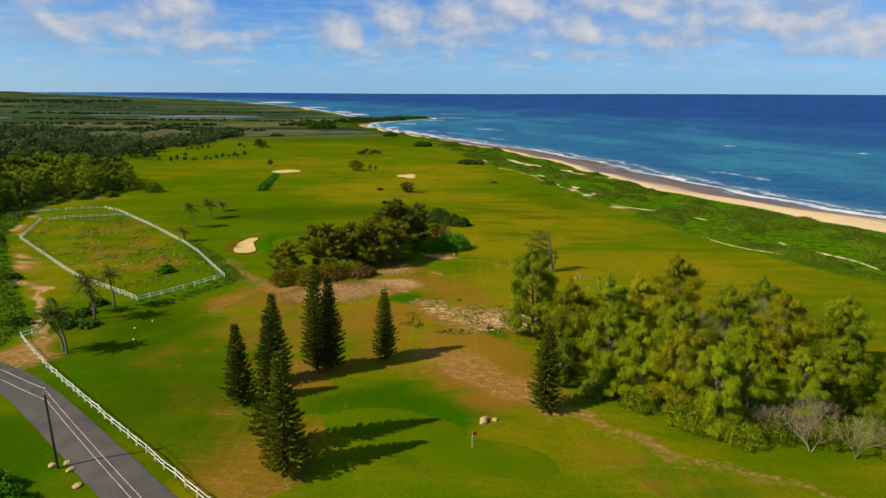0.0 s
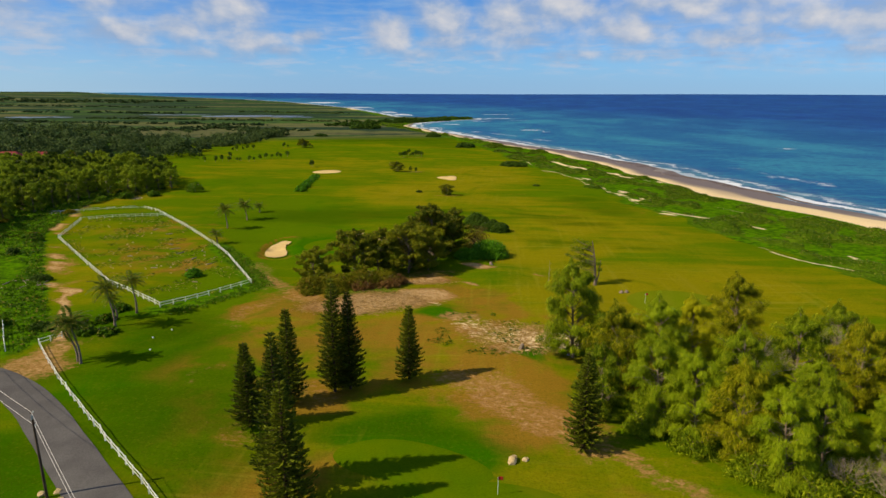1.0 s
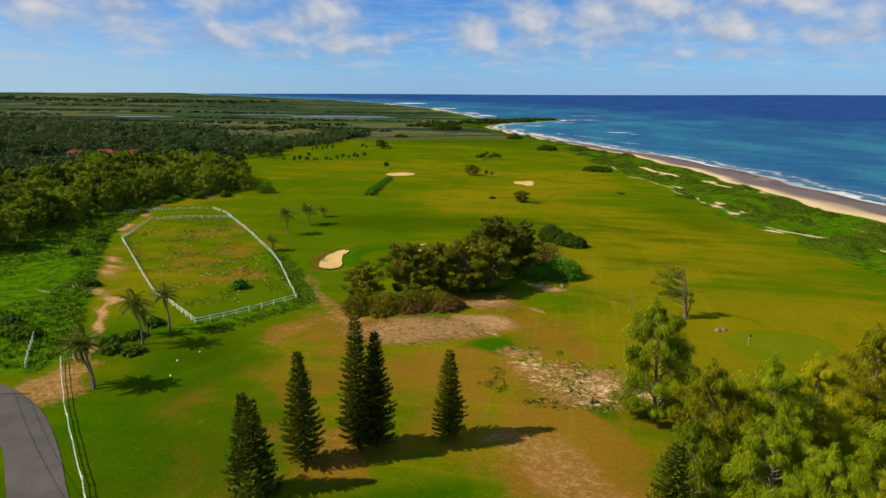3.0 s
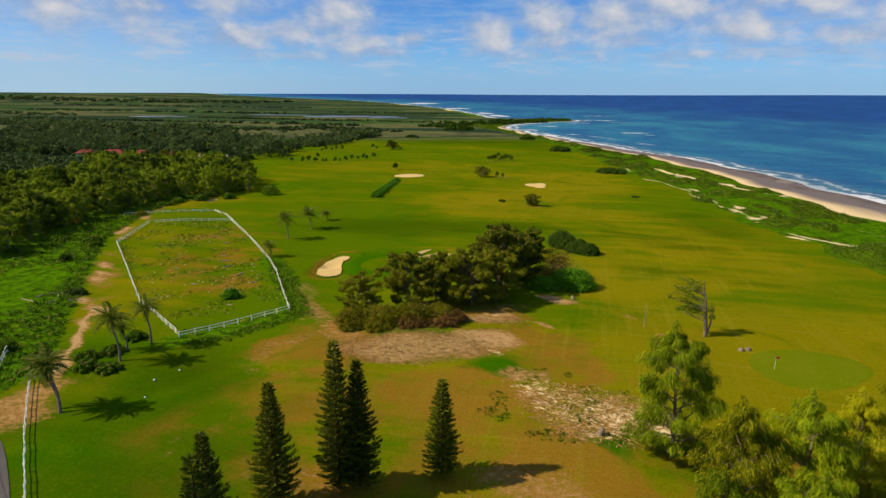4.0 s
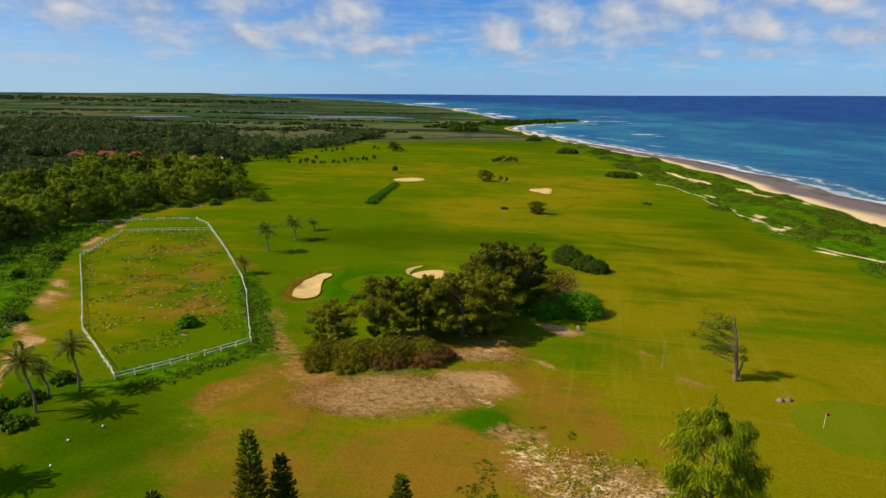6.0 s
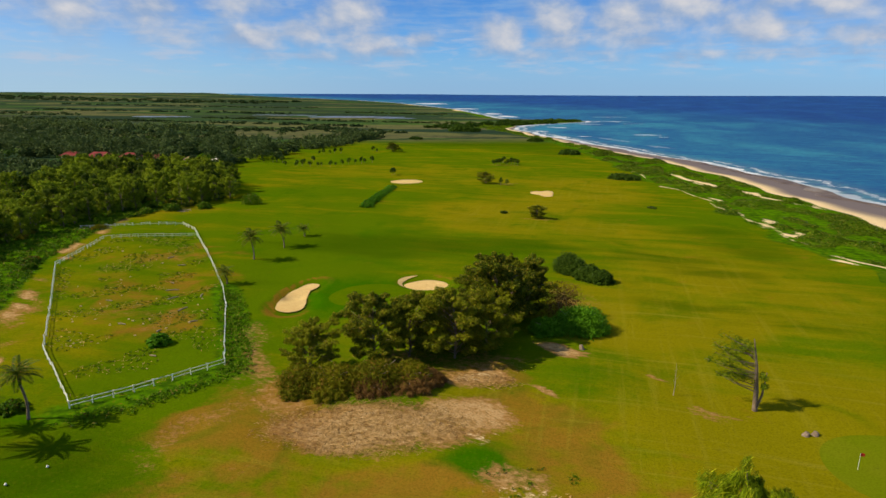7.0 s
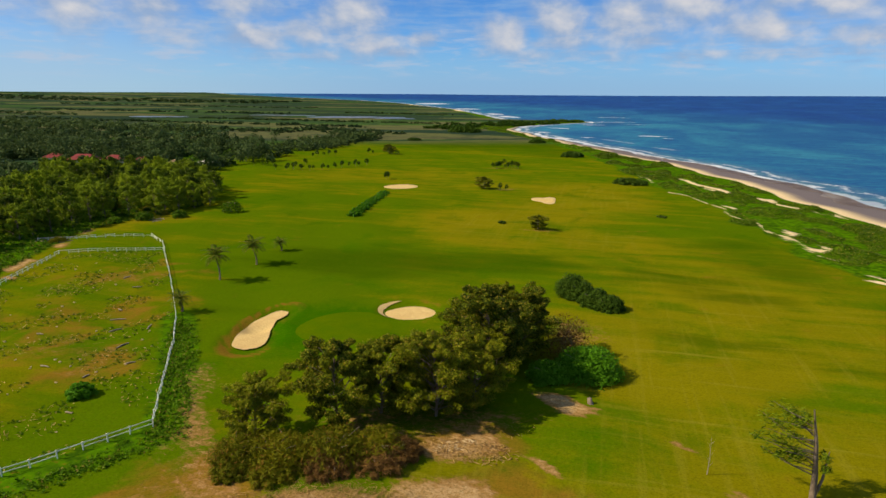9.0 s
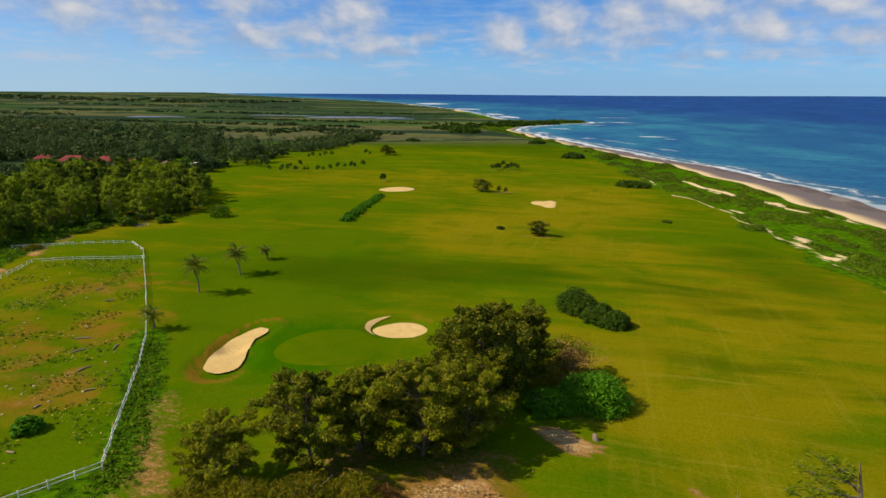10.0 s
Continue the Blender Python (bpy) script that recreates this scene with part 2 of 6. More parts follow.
def leaf_material(name, dark, light, odd=None, through_light=0.3, size=0.25, spread=0.6):
    mat, T, p, out = material(name)
    g = T.n("ShaderNodeNewGeometry")
    r = g.outputs["Random Per Island"]
    oi = T.n("ShaderNodeObjectInfo").outputs["Random"]
    n = T.noise(g.outputs["Position"], size, 3)
    f = T.m("ADD", T.m("MULTIPLY", r, spread), T.m("MULTIPLY", T.m("SUBTRACT", n, 0.2 + 0.2 * spread), 1.1), clamp=True)
    f = T.m("ADD", f, T.m("MULTIPLY", T.m("SUBTRACT", oi, 0.5), 0.6), clamp=True)
    c = T.mix(f, dark, light)
    if odd:
        c = T.mix(T.step(r, 0.86, 0.95), c, odd)
    T.put(p.inputs["Base Color"], c)
    p.inputs["Roughness"].default_value = 0.6
    tr = T.n("ShaderNodeBsdfTranslucent")
    T.put(tr.inputs[0], c)
    mx = T.n("ShaderNodeMixShader")
    mx.inputs[0].default_value = through_light
    T.put(mx.inputs[1], p.outputs[0])
    T.put(mx.inputs[2], tr.outputs[0])
    T.put(out.inputs[0], mx.outputs[0])
    return mat


def rough_material(name, a, b, scale=3.0, fine=25.0, rough=0.85, relief=0.4, dist=0.05, stain=None):
    mat, T, p, _ = material(name)
    pos = T.place()
    n1, n2 = T.noise(pos, scale, 4), T.noise(pos, fine, 3)
    c = T.mix(T.step(n1, 0.3, 0.7), a, b)
    c = T.mix(T.m("MULTIPLY", T.step(n2, 0.35, 0.7), 0.45), c, tuple(v * 0.6 for v in a))
    if stain:
        c = T.mix(T.step(T.noise(pos, scale * 0.35, 5), 0.55, 0.7, 0, 0.7), c, stain)
    T.put(p.inputs["Base Color"], c)
    p.inputs["Roughness"].default_value = rough
    if rough > 0.94:
        p.inputs["Specular IOR Level"].default_value = 0.0
    bump(T, p, n2, relief, dist)
    return mat


def ground_material():
    mat, T, p, _ = material("turf_and_earth")
    pos = T.place()
    m1 = T.n("ShaderNodeAttribute", attr="cover").outputs["Color"]
    sep = T.n("ShaderNodeSeparateColor")
    T.put(sep.inputs[0], m1)
    dirt, sand, lush = sep.outputs[0], sep.outputs[1], sep.outputs[2]
    m2 = T.n("ShaderNodeAttribute", attr="wild").outputs["Color"]
    sep2 = T.n("ShaderNodeSeparateColor")
    T.put(sep2.inputs[0], m2)
    rough, wet, far = sep2.outputs[0], sep2.outputs[1], sep2.outputs[2]
    big = T.noise(T.scaled(pos, (0.5, 1.3, 1), 12), 0.035, 4, 0.6, 0.4)
    mid = T.noise(pos, 0.11, 5, 0.62, 0.3)
    streak = T.noise(T.scaled(pos, (0.12, 1, 1), -8), 0.22, 4, 0.55)
    fine = T.noise(T.scaled(pos, (1, 1.5, 1), 20), 0.9, 6, 0.72, 0.4)
    grain = T.noise(pos, 3.6, 4, 0.75)
    dry = T.m("ADD", T.m("MULTIPLY", big, 0.75), T.m("ADD", T.m("MULTIPLY", mid, 0.3), T.m("MULTIPLY", streak, 0.5)))
    dry = T.m("ADD", dry, T.m("MULTIPLY", T.m("SUBTRACT", fine, 0.5), 0.3))
    tone = T.n("ShaderNodeSeparateColor")
    T.put(tone.inputs[0], T.n("ShaderNodeAttribute", attr="tone").outputs["Color"])
    dry = T.m("ADD", dry, tone.outputs[0])
    f = T.step(dry, 0.68, 1.06)
    grass = T.mix(f, GRASS, GRASS_DRY)
    grass = T.mix(T.step(T.m("ADD", mid, T.m("MULTIPLY", tone.outputs[1], 0.52)), 0.61, 0.84, 0, 0.85), grass, GRASS_BROWN)
    blot = T.noise(pos, 0.055, 5, 0.6, 0.5)
    grass = T.mix(T.step(blot, 0.52, 0.7, 0, 0.55), grass, GRASS_LUSH)
    lush_f = T.step(T.m("ADD", lush, T.m("MULTIPLY", T.m("SUBTRACT", mid, 0.5), 0.9)), 0.35, 0.75)
    grass = T.mix(lush_f, grass, GRASS_LUSH)
    # GRASS_SHADE darkens the turf colour in bands, standing in for soft shade
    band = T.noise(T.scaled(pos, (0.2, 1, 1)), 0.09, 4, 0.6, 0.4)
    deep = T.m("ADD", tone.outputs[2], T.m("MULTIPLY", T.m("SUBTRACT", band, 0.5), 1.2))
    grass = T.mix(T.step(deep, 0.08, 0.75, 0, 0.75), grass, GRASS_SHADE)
    # mowing lines, running down the fairway, and drag marks across it
    lines = T.noise(T.scaled(pos, (1, 0.03, 1)), 0.8, 3, 0.6)
    parched = T.step(tone.outputs[0], 0.0, 0.3)
    grass = T.mix(T.m("MULTIPLY", T.step(lines, 0.50, 0.70, 0, 0.30), parched), grass, GRASS_PALE)
    drag = T.noise(T.scaled(pos, (0.05, 1, 1)), 0.7, 3, 0.6)
    grass = T.mix(T.m("MULTIPLY", T.step(drag, 0.54, 0.72, 0, 0.5), parched), grass, GRASS_PALE)
    tuft = T.noise(pos, 1.9, 4, 0.7)
    grass = T.mix(T.step(tuft, 0.50, 0.72, 0, 0.14), grass, GRASS_PALE)
    # weeds: mottled dark and bright
    weeds = T.mix(T.step(T.noise(pos, 0.45, 5, 0.7), 0.36, 0.62), WEED_DARK, WEED)
    weeds = T.mix(T.step(T.noise(pos, 0.9, 4, 0.7), 0.58, 0.72, 0, 0.7), weeds, GRASS_BROWN)
    grass = T.mix(T.step(T.m("ADD", rough, T.m("MULTIPLY", T.m("SUBTRACT", fine, 0.5), 0.8)), 0.35, 0.65), grass, weeds)
    # far fields, in long strips
    cell = T.n("ShaderNodeTexVoronoi")
    T.put(cell.inputs["Vector"], T.scaled(pos, (0.0035, 0.009, 0), 8))
    cell.inputs["Scale"].default_value = 1.0
    sc = T.n("ShaderNodeSeparateColor")
    T.put(sc.inputs[0], cell.outputs["Color"])
    strip = T.noise(T.scaled(pos, (0.10, 1.0, 1), 5), 0.012, 5, 0.7)
    fields = T.mix(T.step(strip, 0.42, 0.6), FIELD_DARK, FIELD)
    fields = T.mix(T.step(sc.outputs[0], 0.55, 0.75, 0, 0.55), fields, FIELD_DRY)
    fields = T.mix(T.step(sc.outputs[1], 0.6, 0.8, 0, 0.75), fields, FIELD_DARK)
    fields = T.mix(T.step(T.noise(pos, 0.03, 5, 0.7), 0.5, 0.66, 0, 0.7), fields, FIELD_DARK)
    grass = T.mix(far, grass, fields)
    # bare earth and stones
    earth = T.mix(T.step(T.m("ADD", fine, T.m("MULTIPLY", T.m("SUBTRACT", dirt, 0.75), 0.55)), 0.42, 0.70), EARTH, EARTH_PALE)
    earth = T.mix(T.step(grain, 0.52, 0.72, 0, 0.6), earth, EARTH_DARK)
    earth = T.mix(T.step(T.m("MULTIPLY", T.noise(pos, 3.2, 4, 0.75), T.step(dirt, 0.7, 0.95, 0.72, 1.0)), 0.58, 0.68, 0, 0.75), earth, SAND_PALE)
    df = T.step(T.m("ADD", dirt, T.m("ADD", T.m("MULTIPLY", T.m("SUBTRACT", fine, 0.5), 1.5), T.m("MULTIPLY", T.m("SUBTRACT", mid, 0.5), 0.8))), 0.34, 0.80)
    c = T.mix(T.m("MULTIPLY", df, 0.9), grass, earth)
    sandc = T.mix(T.step(fine, 0.3, 0.7), SAND, SAND_PALE)
    sandc = T.mix(wet, sandc, SAND_WET)
    sf = T.step(T.m("ADD", sand, T.m("MULTIPLY", T.m("SUBTRACT", fine, 0.5), 1.1)), 0.42, 0.62)
    c = T.mix(sf, c, sandc)
    c = T.mix(T.m("MULTIPLY", T.m("MULTIPLY", T.step(grain, 0.42, 0.72), T.m("SUBTRACT", 1.0, sf)), 0.42), c, (0.022, 0.035, 0.002))
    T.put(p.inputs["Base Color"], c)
    p.inputs["Roughness"].default_value = 0.95
    p.inputs["Specular IOR Level"].default_value = 0.0
    bump(T, p, T.m("ADD", T.m("MULTIPLY", fine, 1.0), T.m("MULTIPLY", grain, 0.35)), 0.5, 0.25)
    return mat


GRASS, GRASS_DRY, GRASS_BROWN, GRASS_LUSH = (0.062, 0.112, 0.002), (0.156, 0.140, 0.004), (0.196, 0.100, 0.013), (0.022, 0.092, 0.001)
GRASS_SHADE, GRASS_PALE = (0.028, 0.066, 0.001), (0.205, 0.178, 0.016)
WEED, WEED_DARK = (0.06, 0.155, 0.003), (0.022, 0.06, 0.003)
# far field colours greyed and blued: distance haze put into them
FIELD, FIELD_DARK, FIELD_DRY = (0.046, 0.092, 0.022), (0.017, 0.034, 0.024), (0.14, 0.125, 0.055)
EARTH, EARTH_PALE, EARTH_DARK = (0.27, 0.138, 0.048), (0.43, 0.275, 0.13), (0.12, 0.055, 0.018)
SAND, SAND_PALE, SAND_WET = (0.58, 0.43, 0.23), (0.66, 0.52, 0.31), (0.135, 0.115, 0.12)
M_GROUND = ground_material()


def sea_material():
    mat, T, p, out = material("sea_water")
    pos = T.place()
    d = T.n("ShaderNodeAttribute", attr="offshore").outputs["Fac"]       # metres from the water's edge
    patch = T.noise(T.scaled(pos, (1, 0.45, 1), 20), 0.008, 5, 0.6, 0.5)
    small = T.noise(T.scaled(pos, (0.5, 1.0, 1), 25), 0.06, 5, 0.65)
    chop = T.noise(T.scaled(pos, (0.55, 1.0, 1), 25), 0.35, 4, 0.6)
    deep = T.mix(T.step(patch, 0.4, 0.65), SEA_DEEP, SEA_DEEP2)
    mid = T.mix(T.step(T.m("ADD", patch, T.m("MULTIPLY", T.m("SUBTRACT", small, 0.5), 0.5)), 0.42, 0.62), SEA_MID, SEA_TURQ)
    c = T.mix(T.step(d, 120, 850), mid, deep)
    c = T.mix(T.step(d, 0, 45), SEA_SHALLOW, c)
    c = T.mix(T.step(small, 0.45, 0.7, 0, 0.6), c, SEA_DEEP)
    swell = T.noise(T.scaled(pos, (0.22, 1.0, 1), 25), 0.09, 4, 0.65)
    c = T.mix(T.step(swell, 0.5, 0.68, 0, 0.5), c, SEA_TURQ)
    c = T.mix(T.step(chop, 0.45, 0.65, 0, 0.5), c, SEA_DEEP)
    ripple = T.noise(T.scaled(pos, (0.2, 1.0, 1)), 0.42, 5, 0.75, 0.3)
    c = T.mix(T.m("MULTIPLY", T.step(ripple, 0.50, 0.66), T.step(d, 100, 900, 0.5, 0.15)), c, SEA_TURQ)
    # surf: two ragged lines of foam and whitecaps
    wob = T.m("MULTIPLY", T.m("SUBTRACT", T.noise(pos, 0.035, 4, 0.6), 0.5), 30)
    lace = T.noise(pos, 0.22, 6, 0.75, 0.6)
    dd = T.m("ADD", d, wob)

    def line(at, width, power):
        g = T.m("DIVIDE", T.m("SUBTRACT", dd, at), width)
        g = T.m("EXPONENT", T.m("MULTIPLY", T.m("MULTIPLY", g, g), -1.0))
        return T.step(T.m("ADD", T.m("MULTIPLY", g, power), T.m("SUBTRACT", lace, 0.5)), 0.42, 0.62)
    breaks = T.step(T.noise(pos, 0.02, 3, 0.6), 0.38, 0.55, 0.45, 1.0)
    foam = T.m("MULTIPLY", T.m("MAXIMUM", line(5, 6, 0.85), T.m("MULTIPLY", line(19, 6, 0.55), 0.8)), breaks)
    gate = T.step(T.noise(pos, 0.012, 3, 0.5), 0.5, 0.58)
    foam = T.m("MAXIMUM", foam, T.m("MULTIPLY", T.m("MULTIPLY", line(58, 10, 0.5), gate), 0.7))
    rip = T.n("ShaderNodeAttribute", attr="breaker").outputs["Fac"]
    foam = T.m("MAXIMUM", foam, T.step(T.m("ADD", rip, T.m("MULTIPLY", T.m("SUBTRACT", lace, 0.5), 1.4)), 0.45, 0.7))
    c = T.mix(T.m("MULTIPLY", foam, 0.85), c, (0.62, 0.64, 0.68))
    T.put(p.inputs["Base Color"], c)
    T.put(p.inputs["Roughness"], T.m("ADD", 0.28, T.m("MULTIPLY", foam, 0.5)))
    p.inputs["Specular IOR Level"].default_value = 0.0
    p.inputs["IOR"].default_value = 1.33
    b = T.n("ShaderNodeBump")
    b.inputs["Strength"].default_value, b.inputs["Distance"].default_value = 0.7, 0.8
    T.put(b.inputs["Height"], T.m("ADD", chop, T.m("MULTIPLY", small, 2.0)))
    T.put(p.inputs["Normal"], b.outputs[0])
    gl = T.n("ShaderNodeBsdfGlossy")
    gl.inputs["Roughness"].default_value = 0.3
    T.put(gl.inputs["Normal"], b.outputs[0])
    mx = T.n("ShaderNodeMixShader")
    mx.inputs[0].default_value = 0.05
    T.put(mx.inputs[1], p.outputs[0])
    T.put(mx.inputs[2], gl.outputs[0])
    T.put(out.inputs[0], mx.outputs[0])
    return mat


SEA_DEEP, SEA_DEEP2, SEA_MID, SEA_TURQ, SEA_SHALLOW = (0.004, 0.032, 0.160), (0.006, 0.052, 0.225), (0.008, 0.085, 0.205), (0.022, 0.175, 0.26), (0.08, 0.17, 0.21)
M_SEA = sea_material()
M_PINE = leaf_material("norfolk_pine_needles", (0.022, 0.042, 0.003), (0.135, 0.160, 0.008), None, 0.3, 0.5, 0.7)
M_IRON = leaf_material("ironwood_needles", (0.046, 0.074, 0.003), (0.42, 0.42, 0.012), (0.50, 0.40, 0.02), 0.34, 0.5, 0.85)
M_IRON_GREEN = leaf_material("ironwood_needles_green", (0.030, 0.068, 0.003), (0.28, 0.37, 0.012), (0.40, 0.42, 0.02), 0.34, 0.5, 0.85)
M_IRON_FAR = leaf_material("ironwood_needles_dark", (0.040, 0.084, 0.005), (0.31, 0.39, 0.020), None, 0.36, 0.15, 0.75)
M_IRON_DARK = leaf_material("ironwood_needles_shadowy", (0.02, 0.045, 0.004), (0.11, 0.155, 0.010), None, 0.32, 0.12)
M_BROAD = leaf_material("broad_leaves", (0.034, 0.056, 0.004), (0.26, 0.28, 0.011), (0.32, 0.24, 0.03), 0.34, 0.6, 0.75)
M_BRUSH = leaf_material("brush_leaves", (0.075, 0.09, 0.004), (0.23, 0.215, 0.010), (0.24, 0.12, 0.02), 0.35, 0.4)
M_DRYBRUSH = leaf_material("dry_brush_twigs", (0.10, 0.052, 0.014), (0.25, 0.135, 0.04), None, 0.3, 0.6)
M_SHRUB = leaf_material("shrub_leaves", (0.035, 0.13, 0.004), (0.105, 0.28, 0.012), None, 0.35, 0.5)
M_DARKSHRUB = leaf_material("dark_shrub_leaves", (0.018, 0.05, 0.004), (0.065, 0.115, 0.01), None, 0.3, 0.5)
M_SCRUB = leaf_material("dune_scrub_leaves", (0.032, 0.075, 0.003), (0.135, 0.20, 0.010), (0.22, 0.20, 0.03), 0.35, 0.10)
M_WEEDS = leaf_material("weed_leaves", (0.028, 0.080, 0.003), (0.115, 0.225, 0.006), (0.20, 0.17, 0.03), 0.35, 0.08)
M_TWIGS = leaf_material("pale_twigs", (0.13, 0.065, 0.022), (0.52, 0.34, 0.12), None, 0.1, 0.5, 0.8)
# greyer than the near leaves: haze over distant woods is in this colour
M_WOODS = leaf_material("far_wood_leaves", (0.016, 0.040, 0.014), (0.088, 0.130, 0.032), None, 0.25, 0.035, 0.3)
M_MEADOW = leaf_material("far_bright_scrub", (0.03, 0.075, 0.010), (0.085, 0.155, 0.018), None, 0.3, 0.03, 0.3)
M_PINEBARK = rough_material("dark_pine_bark", (0.05, 0.032, 0.02), (0.09, 0.06, 0.04), 1.5, 9, 0.9, 0.6, 0.1)
M_PALM = leaf_material("palm_leaflets", (0.035, 0.07, 0.006), (0.12, 0.16, 0.012), (0.2, 0.15, 0.03), 0.3, 0.5)
M_BARK = rough_material("grey_brown_bark", (0.16, 0.12, 0.085), (0.26, 0.2, 0.15), 1.5, 9, 0.9, 0.7, 0.1)
M_PALEBARK = rough_material("pale_dead_wood", (0.24, 0.19, 0.13), (0.36, 0.29, 0.2), 1.2, 8, 0.9, 0.5, 0.05)
M_WHITE = rough_material("weathered_white_paint", (0.74, 0.73, 0.64), (0.82, 0.81, 0.74), 1.2, 14, 0.6, 0.15, 0.01, (0.5, 0.47, 0.36))
M_ASPHALT = rough_material("grey_asphalt", (0.075, 0.07, 0.068), (0.10, 0.095, 0.09), 0.25, 6, 0.9, 0.35, 0.03, (0.12, 0.11, 0.09))
M_BUNKER = rough_material("bunker_sand", (0.52, 0.36, 0.15), (0.58, 0.42, 0.18), 0.35, 3.5, 0.95, 0.4, 0.05)
M_GREEN = rough_material("mown_green", (0.056, 0.108, 0.002), (0.072, 0.114, 0.002), 0.25, 5, 0.95, 0.2, 0.02, (0.10, 0.115, 0.004))
M_PALEGREEN = rough_material("pale_mown_green", (0.100, 0.135, 0.004), (0.118, 0.142, 0.006), 0.2, 4, 0.95, 0.2, 0.02)
M_POLE = rough_material("tarred_pole_wood", (0.07, 0.045, 0.03), (0.11, 0.075, 0.05), 1, 8, 0.85, 0.4, 0.02)
M_WIRE = rough_material("bare_wire", (0.45, 0.43, 0.4), (0.5, 0.48, 0.45), 2, 9, 0.5, 0.1, 0.005)
M_STONE = rough_material("pale_coral_stone", (0.40, 0.29, 0.14), (0.50, 0.38, 0.20), 1.5, 7, 0.9, 0.6, 0.1)
M_REDROOF = rough_material("red_roof_sheet", (0.17, 0.028, 0.028), (0.22, 0.045, 0.042), 0.3, 2, 0.6, 0.2, 0.05)
M_TANROOF = rough_material("tan_shingle_roof", (0.3, 0.2, 0.1), (0.36, 0.26, 0.14), 0.3, 2, 0.8, 0.2, 0.05)
M_PLASTER = rough_material("pale_plaster", (0.55, 0.5, 0.42), (0.62, 0.57, 0.5), 0.4, 3, 0.85, 0.1, 0.02)
M_GLASS, _T, _p, _ = material("dark_window_glass")
_T.put(_p.inputs["Base Color"], (0.03, 0.04, 0.05))
_p.inputs["Roughness"].default_value, _p.inputs["Specular IOR Level"].default_value = 0.08, 0.5
M_FLAG = rough_material("red_flag_cloth", (0.5, 0.03, 0.02), (0.58, 0.05, 0.03), 2, 9, 0.8, 0.1, 0.01)
M_POND, _T, _p, _ = material("still_pond_water")
_T.put(_p.inputs["Base Color"], _T.mix(_T.noise(_T.place(), 0.02, 4), (0.05, 0.06, 0.07), (0.12, 0.12, 0.12)))
_p.inputs["Roughness"].default_value, _p.inputs["Specular IOR Level"].default_value = 0.3, 0.25
M_REEF = rough_material("wet_reef_rock", (0.09, 0.06, 0.045), (0.16, 0.12, 0.09), 0.15, 1.2, 0.45, 0.6, 0.3, (0.22, 0.19, 0.16))
M_SCRUBCORE = rough_material("scrub_mass", (0.03, 0.075, 0.003), (0.085, 0.145, 0.007), 0.12, 2.5, 0.95, 0.8, 0.4)

# ---- ground ----
PADDOCK = [(-64.2, 119.7), (-52.4, 137.9), (-60.8, 150.5), (-68.9, 163.0), (-77.5, 174.8), (-98.5, 199.5), (-119.5, 223.3), (-144.2, 211.0), (-130.5, 180.5), (-103.0, 153.0), (-85.0, 134.8)]
TRACK = [(-74, 104), (-85.5, 121), (-108.4, 148), (-135.4, 185.4), (-153, 221), (-163, 240)]


def inside(x, y, poly):
    hit = np.zeros(np.shape(x), bool)
    for (ax, ay), (bx, by) in zip(poly, poly[1:] + poly[:1]):
        with np.errstate(divide="ignore", invalid="ignore"):
            hit ^= ((ay > y) != (by > y)) & (x < (bx - ax) * (y - ay) / (by - ay + 1e-9) + ax)
    return hit


def spans(*runs):
    out = []
    for a, b, d in runs:
        out += list(np.arange(a, b, d))
    return np.array(out + [runs[-1][1]])


def soft(r, edge=0.35):
    """1 inside an ellipse measure of 1, fading out."""
    return smooth(-r, -1 - edge, -1 + edge)


TRAILS = [([(46, 470), (56, 447), (65, 418), (76, 395), (88, 368)], 6.0), ([(38, 405), (51, 372), (58, 335), (64, 293), (70, 262)], 2.2), ([(70, 250), (76, 243), (88, 238)], 3.2), ([(82, 238), (88, 226), (96, 214)], 2.4),
          ([(80, 195), (88, 176), (96, 156)], 1.5), ([(104, 180), (112, 150)], 2.0), ([(72, 410), (84, 388), (92, 350)], 1.6), ([(100, 128), (112, 120)], 2.0), ([(20, 500), (34, 440)], 2.0), ([(95, 262), (104, 240)], 1.8)]


SCARS = [(66, 302, 2.6, 10, -8), (71, 280, 2.4, 8, 0), (72, 243, 4.0, 2.2, 0), (86, 268, 4.5, 2.0, 0), (62, 418, 2.2, 16, 18), (80, 394, 2.6, 16, 20), (48, 443, 3, 3, 0), (98, 352, 1.6, 9, 10), (92, 310, 3.6, 2.0, 0), (58, 360, 1.5, 6, 0)]


def trails(x, y):
    """Sandy gaps between the dune scrub, 0 to 1."""
    best = np.zeros(np.shape(x))
    wx, wy = x + 1.6 * np.sin(y / 5.3), y + 2.5 * np.sin(x / 4.1)
    for pts, w in TRAILS:
        w = 0.62 * w
        best = np.maximum(best, smooth(-along(wx, wy, pts) + 0.25 * w * np.sin(wx * 0.7 + wy * 0.35) * np.sin(wy * 0.23 + 1), -0.95 * w, -0.3 * w))
    for cx, cy, rx, ry, a in SCARS:
        best = np.maximum(best, soft(ellipse(x + 1.8 * np.sin(y / 2.9), y + 2.6 * np.sin(x / 2.3), cx, cy, rx, ry, a) + 0.3 * np.sin(x * 1.1 + y * 0.6), 0.4))
    return best


